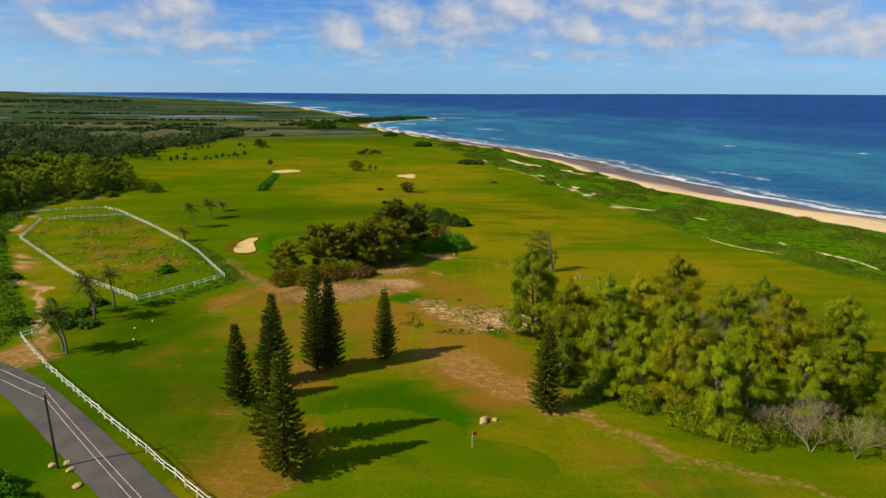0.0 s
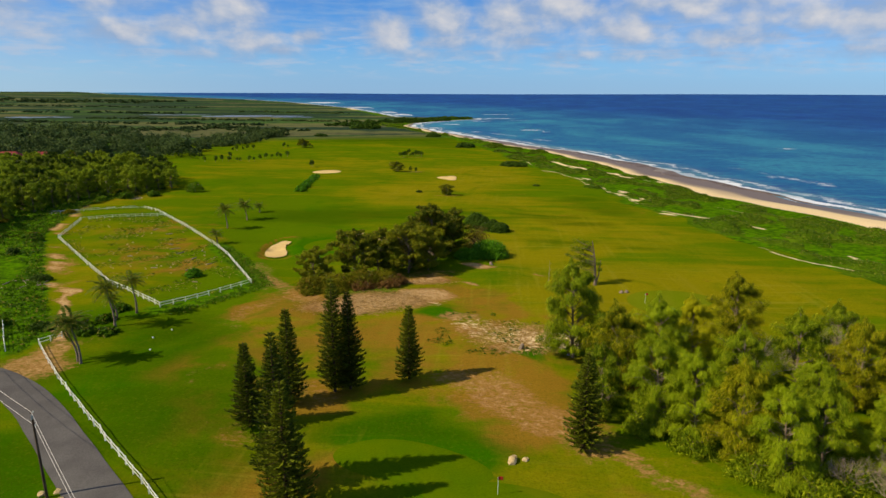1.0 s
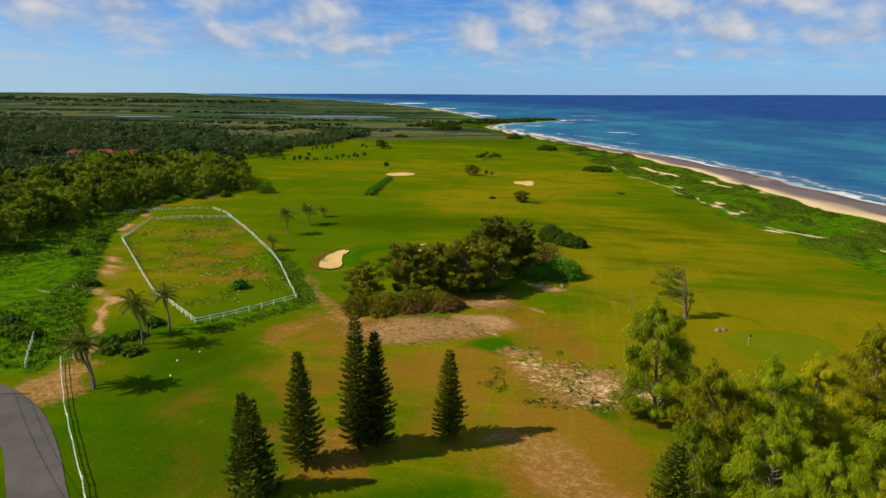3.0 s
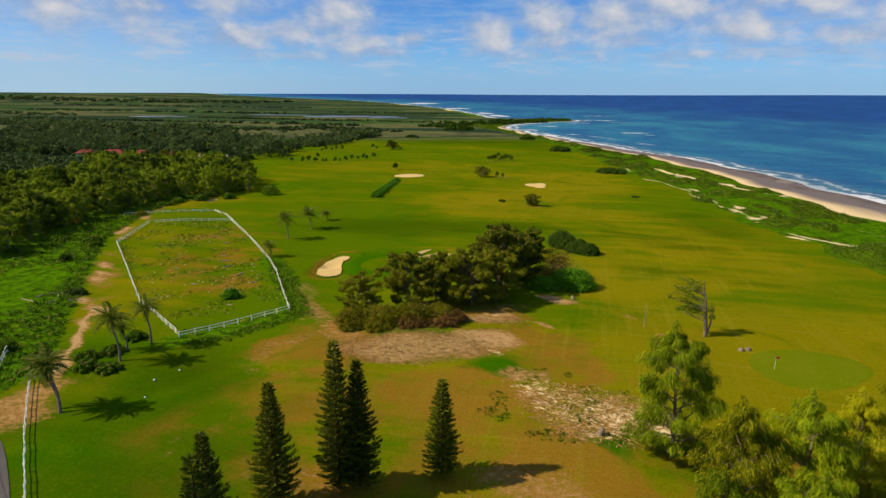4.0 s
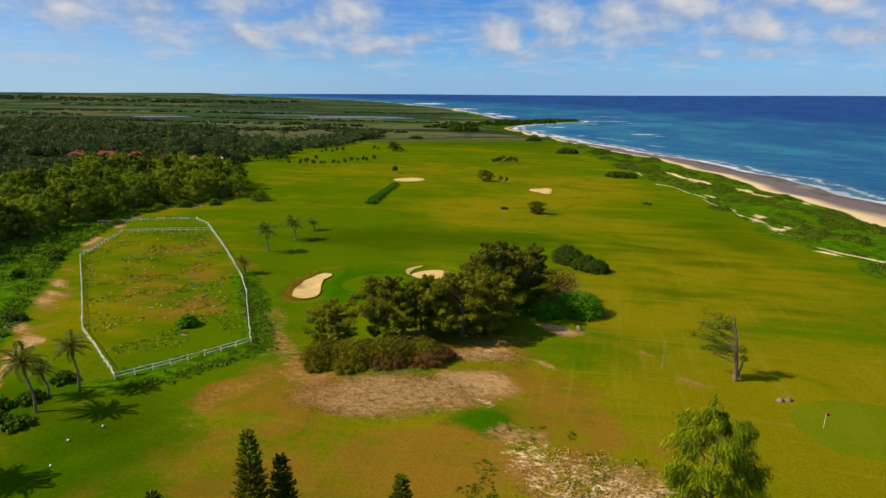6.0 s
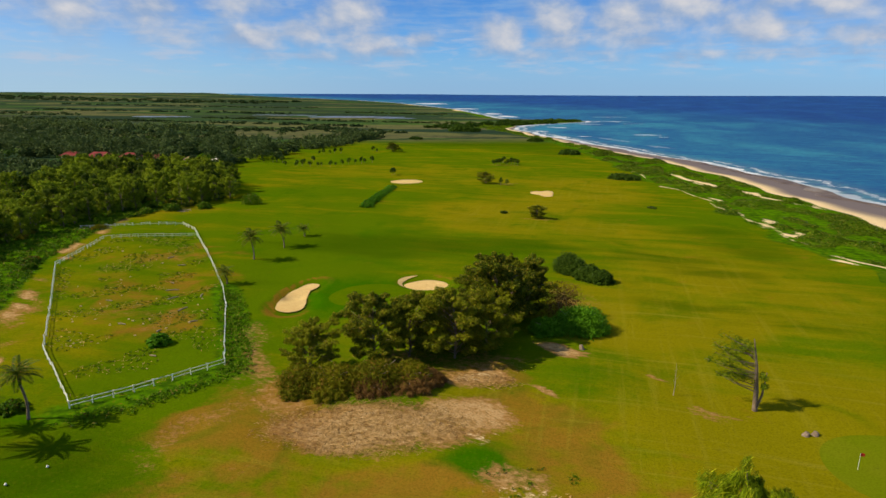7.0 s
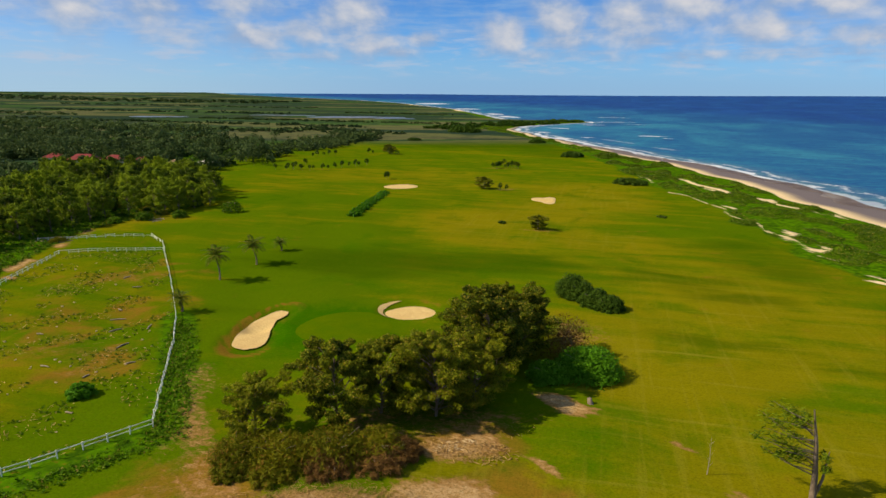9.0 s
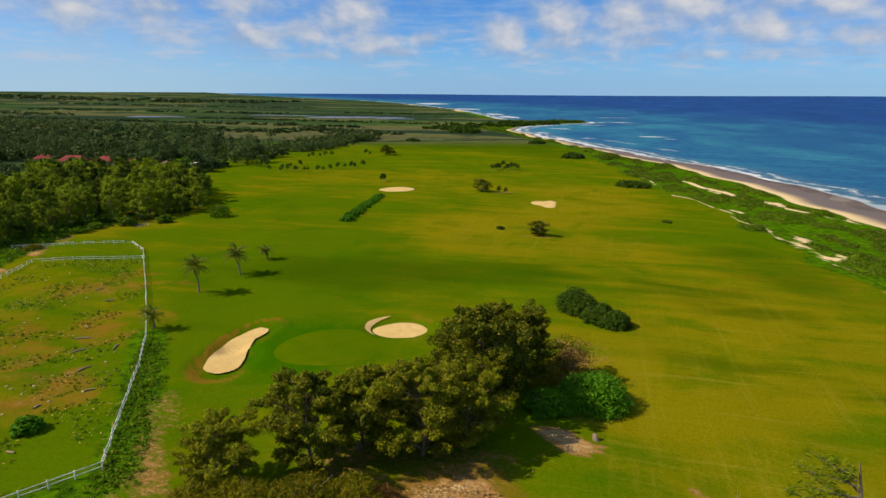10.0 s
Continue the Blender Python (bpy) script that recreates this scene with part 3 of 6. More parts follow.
def cover_masks(x, y):
    s = shore(y) - x
    e = ellipse
    dirt, sand, lush, rough, wet, far, dryness, brown, shade = (np.zeros(x.shape) for _ in range(9))
    x0, y0 = x, y
    x = x0 + 1.7 * np.sin(y0 / 4.3 + 0.8 * np.sin(x0 / 3.3)) + 0.9 * np.sin(y0 / 1.9 + x0 / 2.7)
    y = y0 + 1.5 * np.sin(x0 / 3.9 + 1 + 0.8 * np.sin(y0 / 4.7)) + 0.8 * np.sin(x0 / 1.7 - y0 / 2.3)
    # parched, watered and deep green tracts of the fairway, with shade put into colour
    for cx, cy, rx, ry, a, k in ((-6, 135, 9, 7, 0, 0.4), (42, 138, 30, 24, 0, 0.26), (-30, 100, 14, 12, 0, 0.12), (-22, 66, 12, 12, 0, 0.18), (-2, 104, 14, 16, 0, 0.25), (-30, 118, 14, 9, 0, 0.16), (20, 62, 18, 9, -25, 0.14), (-48, 82, 20, 16, 40, -0.2),
                                 (-29, 300, 26, 42, 0, 0.20), (5, 276, 20, 16, 0, 0.22), (23, 206, 12, 4, 0, 0.35), (26, 180, 16, 7, 0, 0.2), (14, 168, 14, 4, 0, 0.2), (-1, 375, 26, 50, 0, 0.26)):
        dryness = dryness + k * soft(e(x, y, cx, cy, rx, ry, a), 0.6)
    for cx, cy, rx, ry, a, k in ((34, 200, 34, 50, 0, 0.16), (60, 130, 40, 40, 0, 0.10), (-128, 326, 26, 24, 0, -0.15), (-66, 190, 20, 60, 10, -0.2), (-80, 260, 24, 40, 0, -0.08), (-95, 170, 40, 40, 45, 0.10), (-100, 420, 80, 60, 0, 0.12), (-160, 250, 14, 50, 0, 0.1), (45, 165, 14, 16, 0, -0.12), (10, 150, 10, 30, 0, 0.12), (-58, 292, 22, 22, 0, 0.12)):
        dryness = dryness + k * soft(e(x, y, cx, cy, rx, ry, a), 0.6)
    # soft shade patches, some beside the pines, put into the turf's colour
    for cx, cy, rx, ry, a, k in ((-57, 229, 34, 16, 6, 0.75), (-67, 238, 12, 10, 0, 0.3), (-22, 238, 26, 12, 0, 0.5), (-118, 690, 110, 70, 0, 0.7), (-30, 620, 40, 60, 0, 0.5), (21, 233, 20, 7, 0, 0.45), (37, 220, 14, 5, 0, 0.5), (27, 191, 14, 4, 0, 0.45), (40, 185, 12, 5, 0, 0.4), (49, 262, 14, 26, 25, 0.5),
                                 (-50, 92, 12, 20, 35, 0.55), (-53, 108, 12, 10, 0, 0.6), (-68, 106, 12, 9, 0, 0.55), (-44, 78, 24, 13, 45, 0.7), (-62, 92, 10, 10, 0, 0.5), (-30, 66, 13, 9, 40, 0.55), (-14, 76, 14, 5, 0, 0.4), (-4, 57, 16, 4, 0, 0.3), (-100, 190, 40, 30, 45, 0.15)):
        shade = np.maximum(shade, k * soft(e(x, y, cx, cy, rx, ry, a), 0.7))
    for cx, cy, rx, ry, a, k in ((-22, 62, 8, 7, 0, 0.8), (-24, 86, 10, 6, 0, 0.7), (-33, 102, 14, 11, 0, 0.5), (-4, 102, 15, 16, 0, 0.65), (8, 84, 10, 12, -30, 0.65), (-20, 112, 18, 8, 0, 0.55), (-36, 77, 11, 12, 20, 0.45), (-44, 91, 6, 5, 0, 0.5), (6, 122, 14, 7, 0, 0.5), (24, 100, 16, 14, 0, 0.4), (-90, 172, 26, 14, 45, 0.36), (-110, 200, 18, 12, 45, 0.36), (-78, 153, 14, 9, 45, 0.42), (-5, 60, 14, 3, 8, 0.25), (25, 60, 16, 4, -30, 0.4), (-36, 97, 3, 2.5, 0, 0.75), (-2, 133, 12, 7, 0, 0.6), (-41, 126, 8, 12, 0, 0.75), (-36, 119, 10, 5, 0, 0.6), (-12, 145, 8, 4, 0, 0.7)):
        brown = np.maximum(brown, k * soft(e(x, y, cx, cy, rx, ry, a), 0.6))
    # bare strips and scars
    for (pts, w, k) in (([(-2, 94), (4, 91), (9, 83), (14, 73)], 3.6, 0.62), ([(14, 73), (20, 71), (28, 63.5), (36, 58), (46, 50)], 1.5, 0.6),
                        ([(-47, 138), (-44, 127), (-46, 114)], 3.0, 0.42), ([(-58, 153), (-49, 144), (-43, 134), (-38, 126)], 3.2, 0.6),
                        (TRACK, 1.0, 1.0), ([(-72, 100), (-70, 93), (-66, 90)], 4.0, 0.7), ([(-110, 157), (-100, 145), (-95, 138)], 2.2, 0.42),
                        ([(-45, 64), (-33, 52), (-18, 40)], 5.5, 0.15)):
        dirt = np.maximum(dirt, k * smooth(-along(x, y, pts), -1.8 * w, -0.4 * w))
    for cx, cy, rx, ry, a, k in ((-23, 126, 14.5, 6.5, 14, 0.95), (-13, 131, 7, 5.5, 30, 0.95), (5, 110, 10, 9, -30, 0.6), (12, 111, 5, 6, 0, 0.8), (-2, 120, 4.5, 3.5, 0, 0.75),
                                 (-11.5, 143.5, 6, 3.2, 10, 0.9), (-1, 142.5, 2.6, 1.0, 0, 0.8), (-1, 160, 5.5, 2.2, -10, 1.0), (-2, 190, 4, 6, 0, 0.55), (-4, 96, 12, 6, 0, 0.3), (2, 86, 10, 9, 0, 0.32)):
        dirt = np.maximum(dirt, k * soft(e(x, y, cx, cy, rx, ry, a), 0.5))
    for cx, cy, rx, ry, a, k in ((-20, 58, 7, 5, 0, 0.42), (-20, 149, 17, 6, 15, 0.5), (-23, 86, 9, 4, 0, 0.45), (-30, 74, 6, 4, 0, 0.36), (-41, 90, 2.5, 2.5, 0, 0.45), (-32, 108, 14, 10, 0, 0.22), (23, 141, 5, 1.5, 15, 0.6),
                                 (14, 150, 3, 0.8, 0, 0.6), (-40, 66, 6, 3, 20, 0.2), (-85, 160, 14, 10, 45, 0.3), (-110, 190, 16, 10, 45, 0.36), (-78, 152, 7, 6, 45, 0.36), (-160, 228, 8, 5, 30, 0.6),
                                 (-45, 390, 9, 5, 0, 0.5), (-62, 485, 14, 5, 0, 0.5), (-17.5, 286, 7, 3, 0, 0.55), (-155, 268, 10, 4, 0, 0.35), (4, 190, 5, 7, 30, 0.4), (28, 78, 16, 9, 0, 0.3)):
        dirt = np.maximum(dirt, k * soft(e(x, y, cx, cy, rx, ry, a), 0.5))
    for cx, cy, rx, ry, a in BOWLS:
        q = e(x0, y0, cx, cy, rx, ry, a)
        brown = np.maximum(brown, 0.35 * np.exp(-((q - 1.0) / 0.15) ** 2))
    # worn lip of the long bunker
    brown = np.maximum(brown, 0.9 * np.exp(-((along(x0, y0, LONG_BUNKER) - 3.5) / 0.9) ** 2))
    for cx, cy, rx, ry, a, k in ((13, 109.5, 8, 5, -20, 0.5), (4, 113, 10, 6, -35, 0.44), (9, 105, 6, 3, 10, 0.45), (-9, 126, 5, 2.6, 30, 0.40), (-16, 122.5, 7, 1.8, 10, 0.32), (-12.5, 143.5, 3.5, 1.8, 0, 0.5)):
        sand = np.maximum(sand, k * soft(e(x, y, cx, cy, rx, ry, a)))
    # well watered turf
    for cx, cy, rx, ry, a, k in ((-8, 74, 14, 7, -10, 0.75), (-4, 62, 22, 6, 10, 0.5), (-48, 178, 16, 18, 0, 0.7), (-58, 150, 8, 12, 0, 0.5), (-72, 112, 10, 10, 0, 0.6), (-56, 100, 12, 14, 0, 0.55), (-50, 80, 12, 20, 40, 0.6), (-75, 205, 12, 40, 0, 0.4),
                                 (40, 135, 16, 12, 0, 0.3), (60, 110, 30, 16, 0, 0.3), (-6, 121, 9, 4, 0, 0.7), (-20, 141, 25, 12, 0, 0.45), (8, 103, 3, 6, 20, 0.7), (-95, 330, 50, 35, 0, 0.3), (40, 60, 18, 6, 20, 0.5), (28, 66, 16, 7, -30, 0.45),
                                 (-140, 320, 26, 24, 0, 0.45), (-20, 230, 60, 30, 0, 0.2), (-60, 55, 22, 14, 35, 0.95)):
        lush = np.maximum(lush, k * soft(e(x, y, cx, cy, rx, ry, a), 0.6))
    x, y = x0, y0
    pad = inside(x, y, PADDOCK)
    rough = np.maximum(rough, np.where(pad, 0.36, 0))
    rough = np.maximum(rough, 0.7 * smooth(-along(x, y, [(-64, 118), (-50, 137), (-58, 150), (-78, 176)]), -7, -1))
    trk = np.interp(y, [40, 104, 148, 185, 221, 240, 300, 420, 560, 800], [-70, -74, -108, -136, -153, -162, -178, -262, -300, -340])
    rough = np.maximum(rough, 0.85 * smooth(trk - x, -2, 5) * smooth(y, 88, 98))
    lush = np.maximum(lush, 0.8 * soft(e(x, y, -119, 137, 21, 9, 119), 0.4))
    # dunes and beach
    into = x - dune_edge(y)
    rough = np.maximum(rough, 0.75 * smooth(into, -2, 6))
    sand = np.maximum(sand, 0.7 * trails(x, y))
    beach = np.interp(y, [0, 180, 240, 292, 384, 477, 608, 720, 900, 1050, 1200], [62, 62, 62, 50, 34, 32, 26, 20, 14, 4, 4])
    sand = np.maximum(sand, smooth(-s, -beach - 2, -beach + 3))
    wet = smooth(-s, -beach * 0.92, -beach * 0.62) * smooth(y, 270, 380) * smooth(-y, -900, -640) + smooth(-s, -26, -14) * smooth(y, 200, 290) * smooth(-y, -380, -300) + smooth(-s, -8, -3)
    far = smooth(y - 0.35 * x * (x < 0), 690, 800) * smooth(s, 18, 40)
    far = np.maximum(far, smooth(trk - x, 60, 140) * smooth(y, 300, 420))
    sand = np.maximum(sand, 0.75 * smooth(-s, -45, -10) * smooth(y, 1350, 1500) * smooth(np.sin(y / 90), 0.2, 0.8))
    return dirt, sand, lush, np.clip(rough, 0, 1), np.clip(wet, 0, 1), np.clip(far, 0, 1), dryness, brown, shade


def colour_layer(me, name, a, b, c):
    layer = me.color_attributes.new(name, "FLOAT_COLOR", "POINT")
    layer.data.foreach_set("color", np.stack([a, b, c, np.ones_like(a)], 1).astype(np.float32).ravel())


def make_ground():
    ss = spans((-90, -10, 20), (-10, 30, 3), (30, 330, 1.25), (330, 480, 5), (480, 900, 30), (900, 3600, 150))
    ys = spans((-600, 20, 40), (20, 40, 4), (40, 230, 1.25), (230, 420, 3), (420, 800, 8), (800, 1500, 20), (1500, 4600, 90))
    S, Y = np.meshgrid(ss, ys)
    X = shore(Y) - S
    x, y = X.ravel(), Y.ravel()
    V = np.stack([x, y, height(x, y)], 1)
    n, m = len(ys), len(ss)
    idx = np.arange(n * m).reshape(n, m)
    Q = np.stack([idx[:-1, :-1], idx[1:, :-1], idx[1:, 1:], idx[:-1, 1:]], -1).reshape(-1, 4)
    me = fast_mesh("ground", V, Q, True)
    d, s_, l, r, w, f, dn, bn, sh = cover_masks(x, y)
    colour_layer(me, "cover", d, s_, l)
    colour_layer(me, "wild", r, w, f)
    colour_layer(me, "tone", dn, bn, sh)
    return tagged(part("ground", me, M_GROUND), "dry green golf turf with bare earth, weeds and beach sand", "ground", kind="structure")


def make_sea():
    ds = np.concatenate([spans((-14, 120, 3)), spans((120, 600, 15)), 600 * 1.16 ** np.arange(1, 16)])
    ys = spans((-600, 100, 50), (100, 1000, 6), (1000, 1500, 10), (1500, 4700, 100))
    D, Y = np.meshgrid(ds, ys)
    X = shore(Y) + D
    x, y, d = X.ravel(), Y.ravel(), D.ravel()
    roll = 0.10 * np.sin(d / 5.5 + np.sin(y / 40)) * smooth(-d, -150, -20)
    z = SEA + lift(x, y) + roll
    n, m = len(ys), len(ds)
    idx = np.arange(n * m).reshape(n, m)
    Q = np.stack([idx[:-1, :-1], idx[:-1, 1:], idx[1:, 1:], idx[1:, :-1]], -1).reshape(-1, 4)
    far = np.hypot(x, y)
    keep = (far[Q] < 4950).any(1)
    me = fast_mesh("sea", np.stack([x, y, z], 1), Q[keep], True)
    true_d = np.minimum(d, 5000)
    me.attributes.new("offshore", "FLOAT", "POINT").data.foreach_set("value", true_d.astype(np.float32))
    br = np.zeros(len(x))
    for cx, cy, rx, ry, a, k in ((283, 610, 15, 5, -15, 0.8), (300, 588, 4, 4, 0, 0.7), (368, 535, 10, 4, -10, 0.7), (77, 839, 10, 7, 0, 0.7), (62, 877, 20, 7, 0, 0.8), (-62, 1019, 26, 9, -30, 0.7),
                                 (-16, 827, 12, 7, 0, 0.7), (-15, 1140, 26, 10, 0, 0.75), (23, 1259, 40, 9, 0, 0.8), (-41, 809, 16, 7, -30, 0.75), (-77, 916, 16, 8, -30, 0.7), (200, 720, 6, 5, 0, 0.6), (60, 1180, 30, 8, 0, 0.6),
                                 (-200, 1440, 60, 16, -60, 0.8), (-260, 1600, 50, 20, -60, 0.8), (-420, 2000, 90, 40, -60, 0.8), (-700, 2600, 120, 80, -60, 0.8), (20, 1480, 50, 10, 0, 0.7)):
        br = np.maximum(br, k * soft(ellipse(x, y, cx, cy, rx, ry, a), 0.5))
    me.attributes.new("breaker", "FLOAT", "POINT").data.foreach_set("value", br.astype(np.float32))
    return tagged(part("sea", me, M_SEA), "deep blue open sea with turquoise shallows and white surf", "sea", kind="structure")


make_ground()
make_sea()


def strip_sheet(name, spine, widths, material_, over, label, category, cols=8, step=1.5, kind="structure", crown=0.0, rounded=False):
    """A sheet laid on the ground along a line, of varying width."""
    pts = np.array(spine, float)
    seg = np.concatenate([[0], np.cumsum(np.hypot(*np.diff(pts, axis=0).T))])
    k = np.arange(0, seg[-1] + step * 0.5, step)
    k = np.minimum(k, seg[-1])
    cx = np.interp(k, seg, pts[:, 0])
    cy = np.interp(k, seg, pts[:, 1])
    for _ in range(4):
        cx[1:-1], cy[1:-1] = (cx[:-2] + 2 * cx[1:-1] + cx[2:]) / 4, (cy[:-2] + 2 * cy[1:-1] + cy[2:]) / 4
    w = np.interp(k, np.linspace(0, seg[-1], len(widths)), widths)
    if rounded:
        e = np.minimum(k, seg[-1] - k)
        w = w * np.sqrt(np.clip(1 - (1 - np.clip(e / 3.2, 0, 1)) ** 2, 0.02, 1))
    tx, ty = np.gradient(cx), np.gradient(cy)
    L = np.hypot(tx, ty)
    nx, ny = -ty / L, tx / L
    V, Q = [], []
    for i in range(len(k)):
        for c in range(cols + 1):
            f = c / cols * 2 - 1
            jag = 0.012 * math.sin(i * 0.7) if rounded and c in (0, cols) else 0.012 * math.sin(i * 0.9)
            x, y = cx[i] + nx[i] * w[i] / 2 * (f + f * jag), cy[i] + ny[i] * w[i] / 2 * (f + f * jag)
            V.append((x, y, gz(x, y) + over + crown * (1 - f * f)))
    for i in range(len(k) - 1):
        for c in range(cols):
            a = i * (cols + 1) + c
            Q.append((a, a + cols + 1, a + cols + 2, a + 1))
    ob = part(name, fast_mesh(name, V, Q, True), material_)
    return tagged(ob, label, category, kind=kind)


def disc_sheet(name, cx, cy, rx, ry, turn, material_, over, label, category, wave=(0.1, 0.06), phase=0.0, rings=7, sides=44):
    """A rounded, uneven sheet laid on the ground."""
    V, Q = [], []
    a = radians(turn)
    for r in range(rings + 1):
        for k in range(sides):
            th = 2 * math.pi * k / sides
            f = max(r / rings, 0.01) * (1 + wave[0] * math.sin(2 * th + phase) + wave[1] * math.sin(3 * th + 2 * phase + 1))
            u, v = rx * f * math.cos(th), ry * f * math.sin(th)
            x, y = cx + u * math.cos(a) - v * math.sin(a), cy + u * math.sin(a) + v * math.cos(a)
            V.append((x, y, gz(x, y) + over * (1 if r < rings else 0.1)))
    for r in range(rings):
        for k in range(sides):
            n = (k + 1) % sides
            Q.append((r * sides + k, (r + 1) * sides + k, (r + 1) * sides + n, r * sides + n))
    ob = part(name, fast_mesh(name, V, Q, True), material_)
    return tagged(ob, label, category, kind="structure")


strip_sheet("road", [(330, -270), (130, -90), (30, 0), (0, 27), (-20, 44), (-32, 54.5), (-45, 66), (-58, 77.5), (-66, 83.5), (-74, 87.5), (-84, 89.5), (-104, 91), (-150, 92)], [5.2, 5.2, 5.4], M_ASPHALT, 0.09,
            "narrow curving grey asphalt road beside a white fence", "road", 6, 1.5, crown=0.06)
SAND_LABEL = "pale sand golf bunker sunk in the green turf"
strip_sheet("bunker", LONG_BUNKER, [5.6, 6.2, 5.0, 4.0, 3.8], M_BUNKER, 0.27, SAND_LABEL, "bunker", 8, 0.7, rounded=True)
disc_sheet("bunker", -34, 191.8, 4.9, 4.5, 0, M_BUNKER, 0.27, SAND_LABEL, "bunker", (0.08, 0.05), 1.0)
strip_sheet("sand_bank", [(-34.3 + 6.3 * math.cos(radians(w)), 192.2 + 6.2 * math.sin(radians(w))) for w in range(125, 246, 15)], [0.4, 0.9, 1.4, 1.1, 0.8, 0.4], M_BUNKER, 0.12, "crescent of blown sand on a bunker's rim", "sand", 5, 0.6, rounded=True)
disc_sheet("bunker", -100, 382.5, 8.2, 9.0, 0, M_BUNKER, 0.27, SAND_LABEL, "bunker", (0.1, 0.04), 0.4)
disc_sheet("bunker", -21.5, 359, 5.0, 10.0, 8, M_BUNKER, 0.27, SAND_LABEL, "bunker", (0.12, 0.22), 2.2)
disc_sheet("putting_green", -6.5, 69.0, 9.0, 4.2, -14, M_GREEN, 0.07, "smooth mown putting green beside tall pines", "green", (0.08, 0.05), 0.5)
disc_sheet("putting_green", 4.8, 62.0, 8.5, 4.0, -12, M_GREEN, 0.075, "smooth mown putting green with a red flag", "green", (0.06, 0.05), 1.5)
disc_sheet("putting_green", 41, 134, 9.5, 7.5, 15, M_PALEGREEN, 0.07, "pale smooth putting green with a red flag", "green", (0.06, 0.05), 0.2)
disc_sheet("putting_green", -43, 179, 8.5, 9.0, 0, M_GREEN, 0.07, "smooth mown green between two sand bunkers", "green", (0.06, 0.04), 0.9)
for px_, py_, rx_, ry_, lab in ((-500, 1270, 95, 40, "grey"), (-400, 1235, 45, 16, "grey"), (-880, 1150, 60, 22, "pale"), (-680, 1310, 70, 14, "pale")):
    disc_sheet("pond", px_, py_, rx_, ry_, 5, M_POND, 0.5, "still %s pond water among flat green fields" % lab, "pond", (0.15, 0.12), px_ * 0.1)
# reef shelf at the water's edge
V_, Q_ = [], []
for i, yy in enumerate(np.arange(285, 640, 2.5)):
    wdt = 15 * math.sin(math.pi * (yy - 283) / 360) * (0.75 + 0.2 * math.sin(yy / 9) + 0.15 * math.sin(yy / 3.7))
    for c in range(7):
        x = float(shore(yy)) + 3 - wdt * c / 6
        V_.append((x, yy, max(gz(x, yy) + 0.04, SEA + 0.12) + 0.22 * abs(math.sin(x * 0.9 + yy * 0.6)) * (0 < c < 6)))
    if i:
        Q_ += [((i - 1) * 7 + c, (i - 1) * 7 + c + 1, i * 7 + c + 1, i * 7 + c) for c in range(6)]
tagged(part("reef", fast_mesh("reef", V_, Q_, True), M_REEF), "dark wet reef rock shelf at the edge of the surf", "reef", kind="structure")


# ---- trees ----
rng = np.random.default_rng(7)


def rnd(a, b):
    return float(rng.uniform(a, b))


def clump_leaves(centre, radius, count, size, droop=0.0, flat=1.0, shape=0.45):
    """Leaf blades in a ragged clump: centres and half axes."""
    d = unit(rng.normal(size=(count, 3)))
    r = radius * rng.uniform(0.35, 1.0, (count, 1)) ** 0.6
    c = np.asarray(centre) + d * r * np.array([1, 1, flat])
    n = unit(d + rng.normal(scale=0.5, size=(count, 3)) + np.array([0, 0, 0.35]))
    a = unit(np.cross(n, rng.normal(size=(count, 3))))
    if droop:
        a = unit(a * (1 - droop) + np.array([0, 0, -1.0]) * droop + rng.normal(scale=0.12, size=(count, 3)))
    b = unit(np.cross(n, a))
    k = size * rng.uniform(0.6, 1.3, (count, 1))
    return c, a * k, b * k * shape


def join_leaves(name, parts):
    return leaves_mesh(name, *(np.concatenate([p[i] for p in parts]) for i in range(3)))


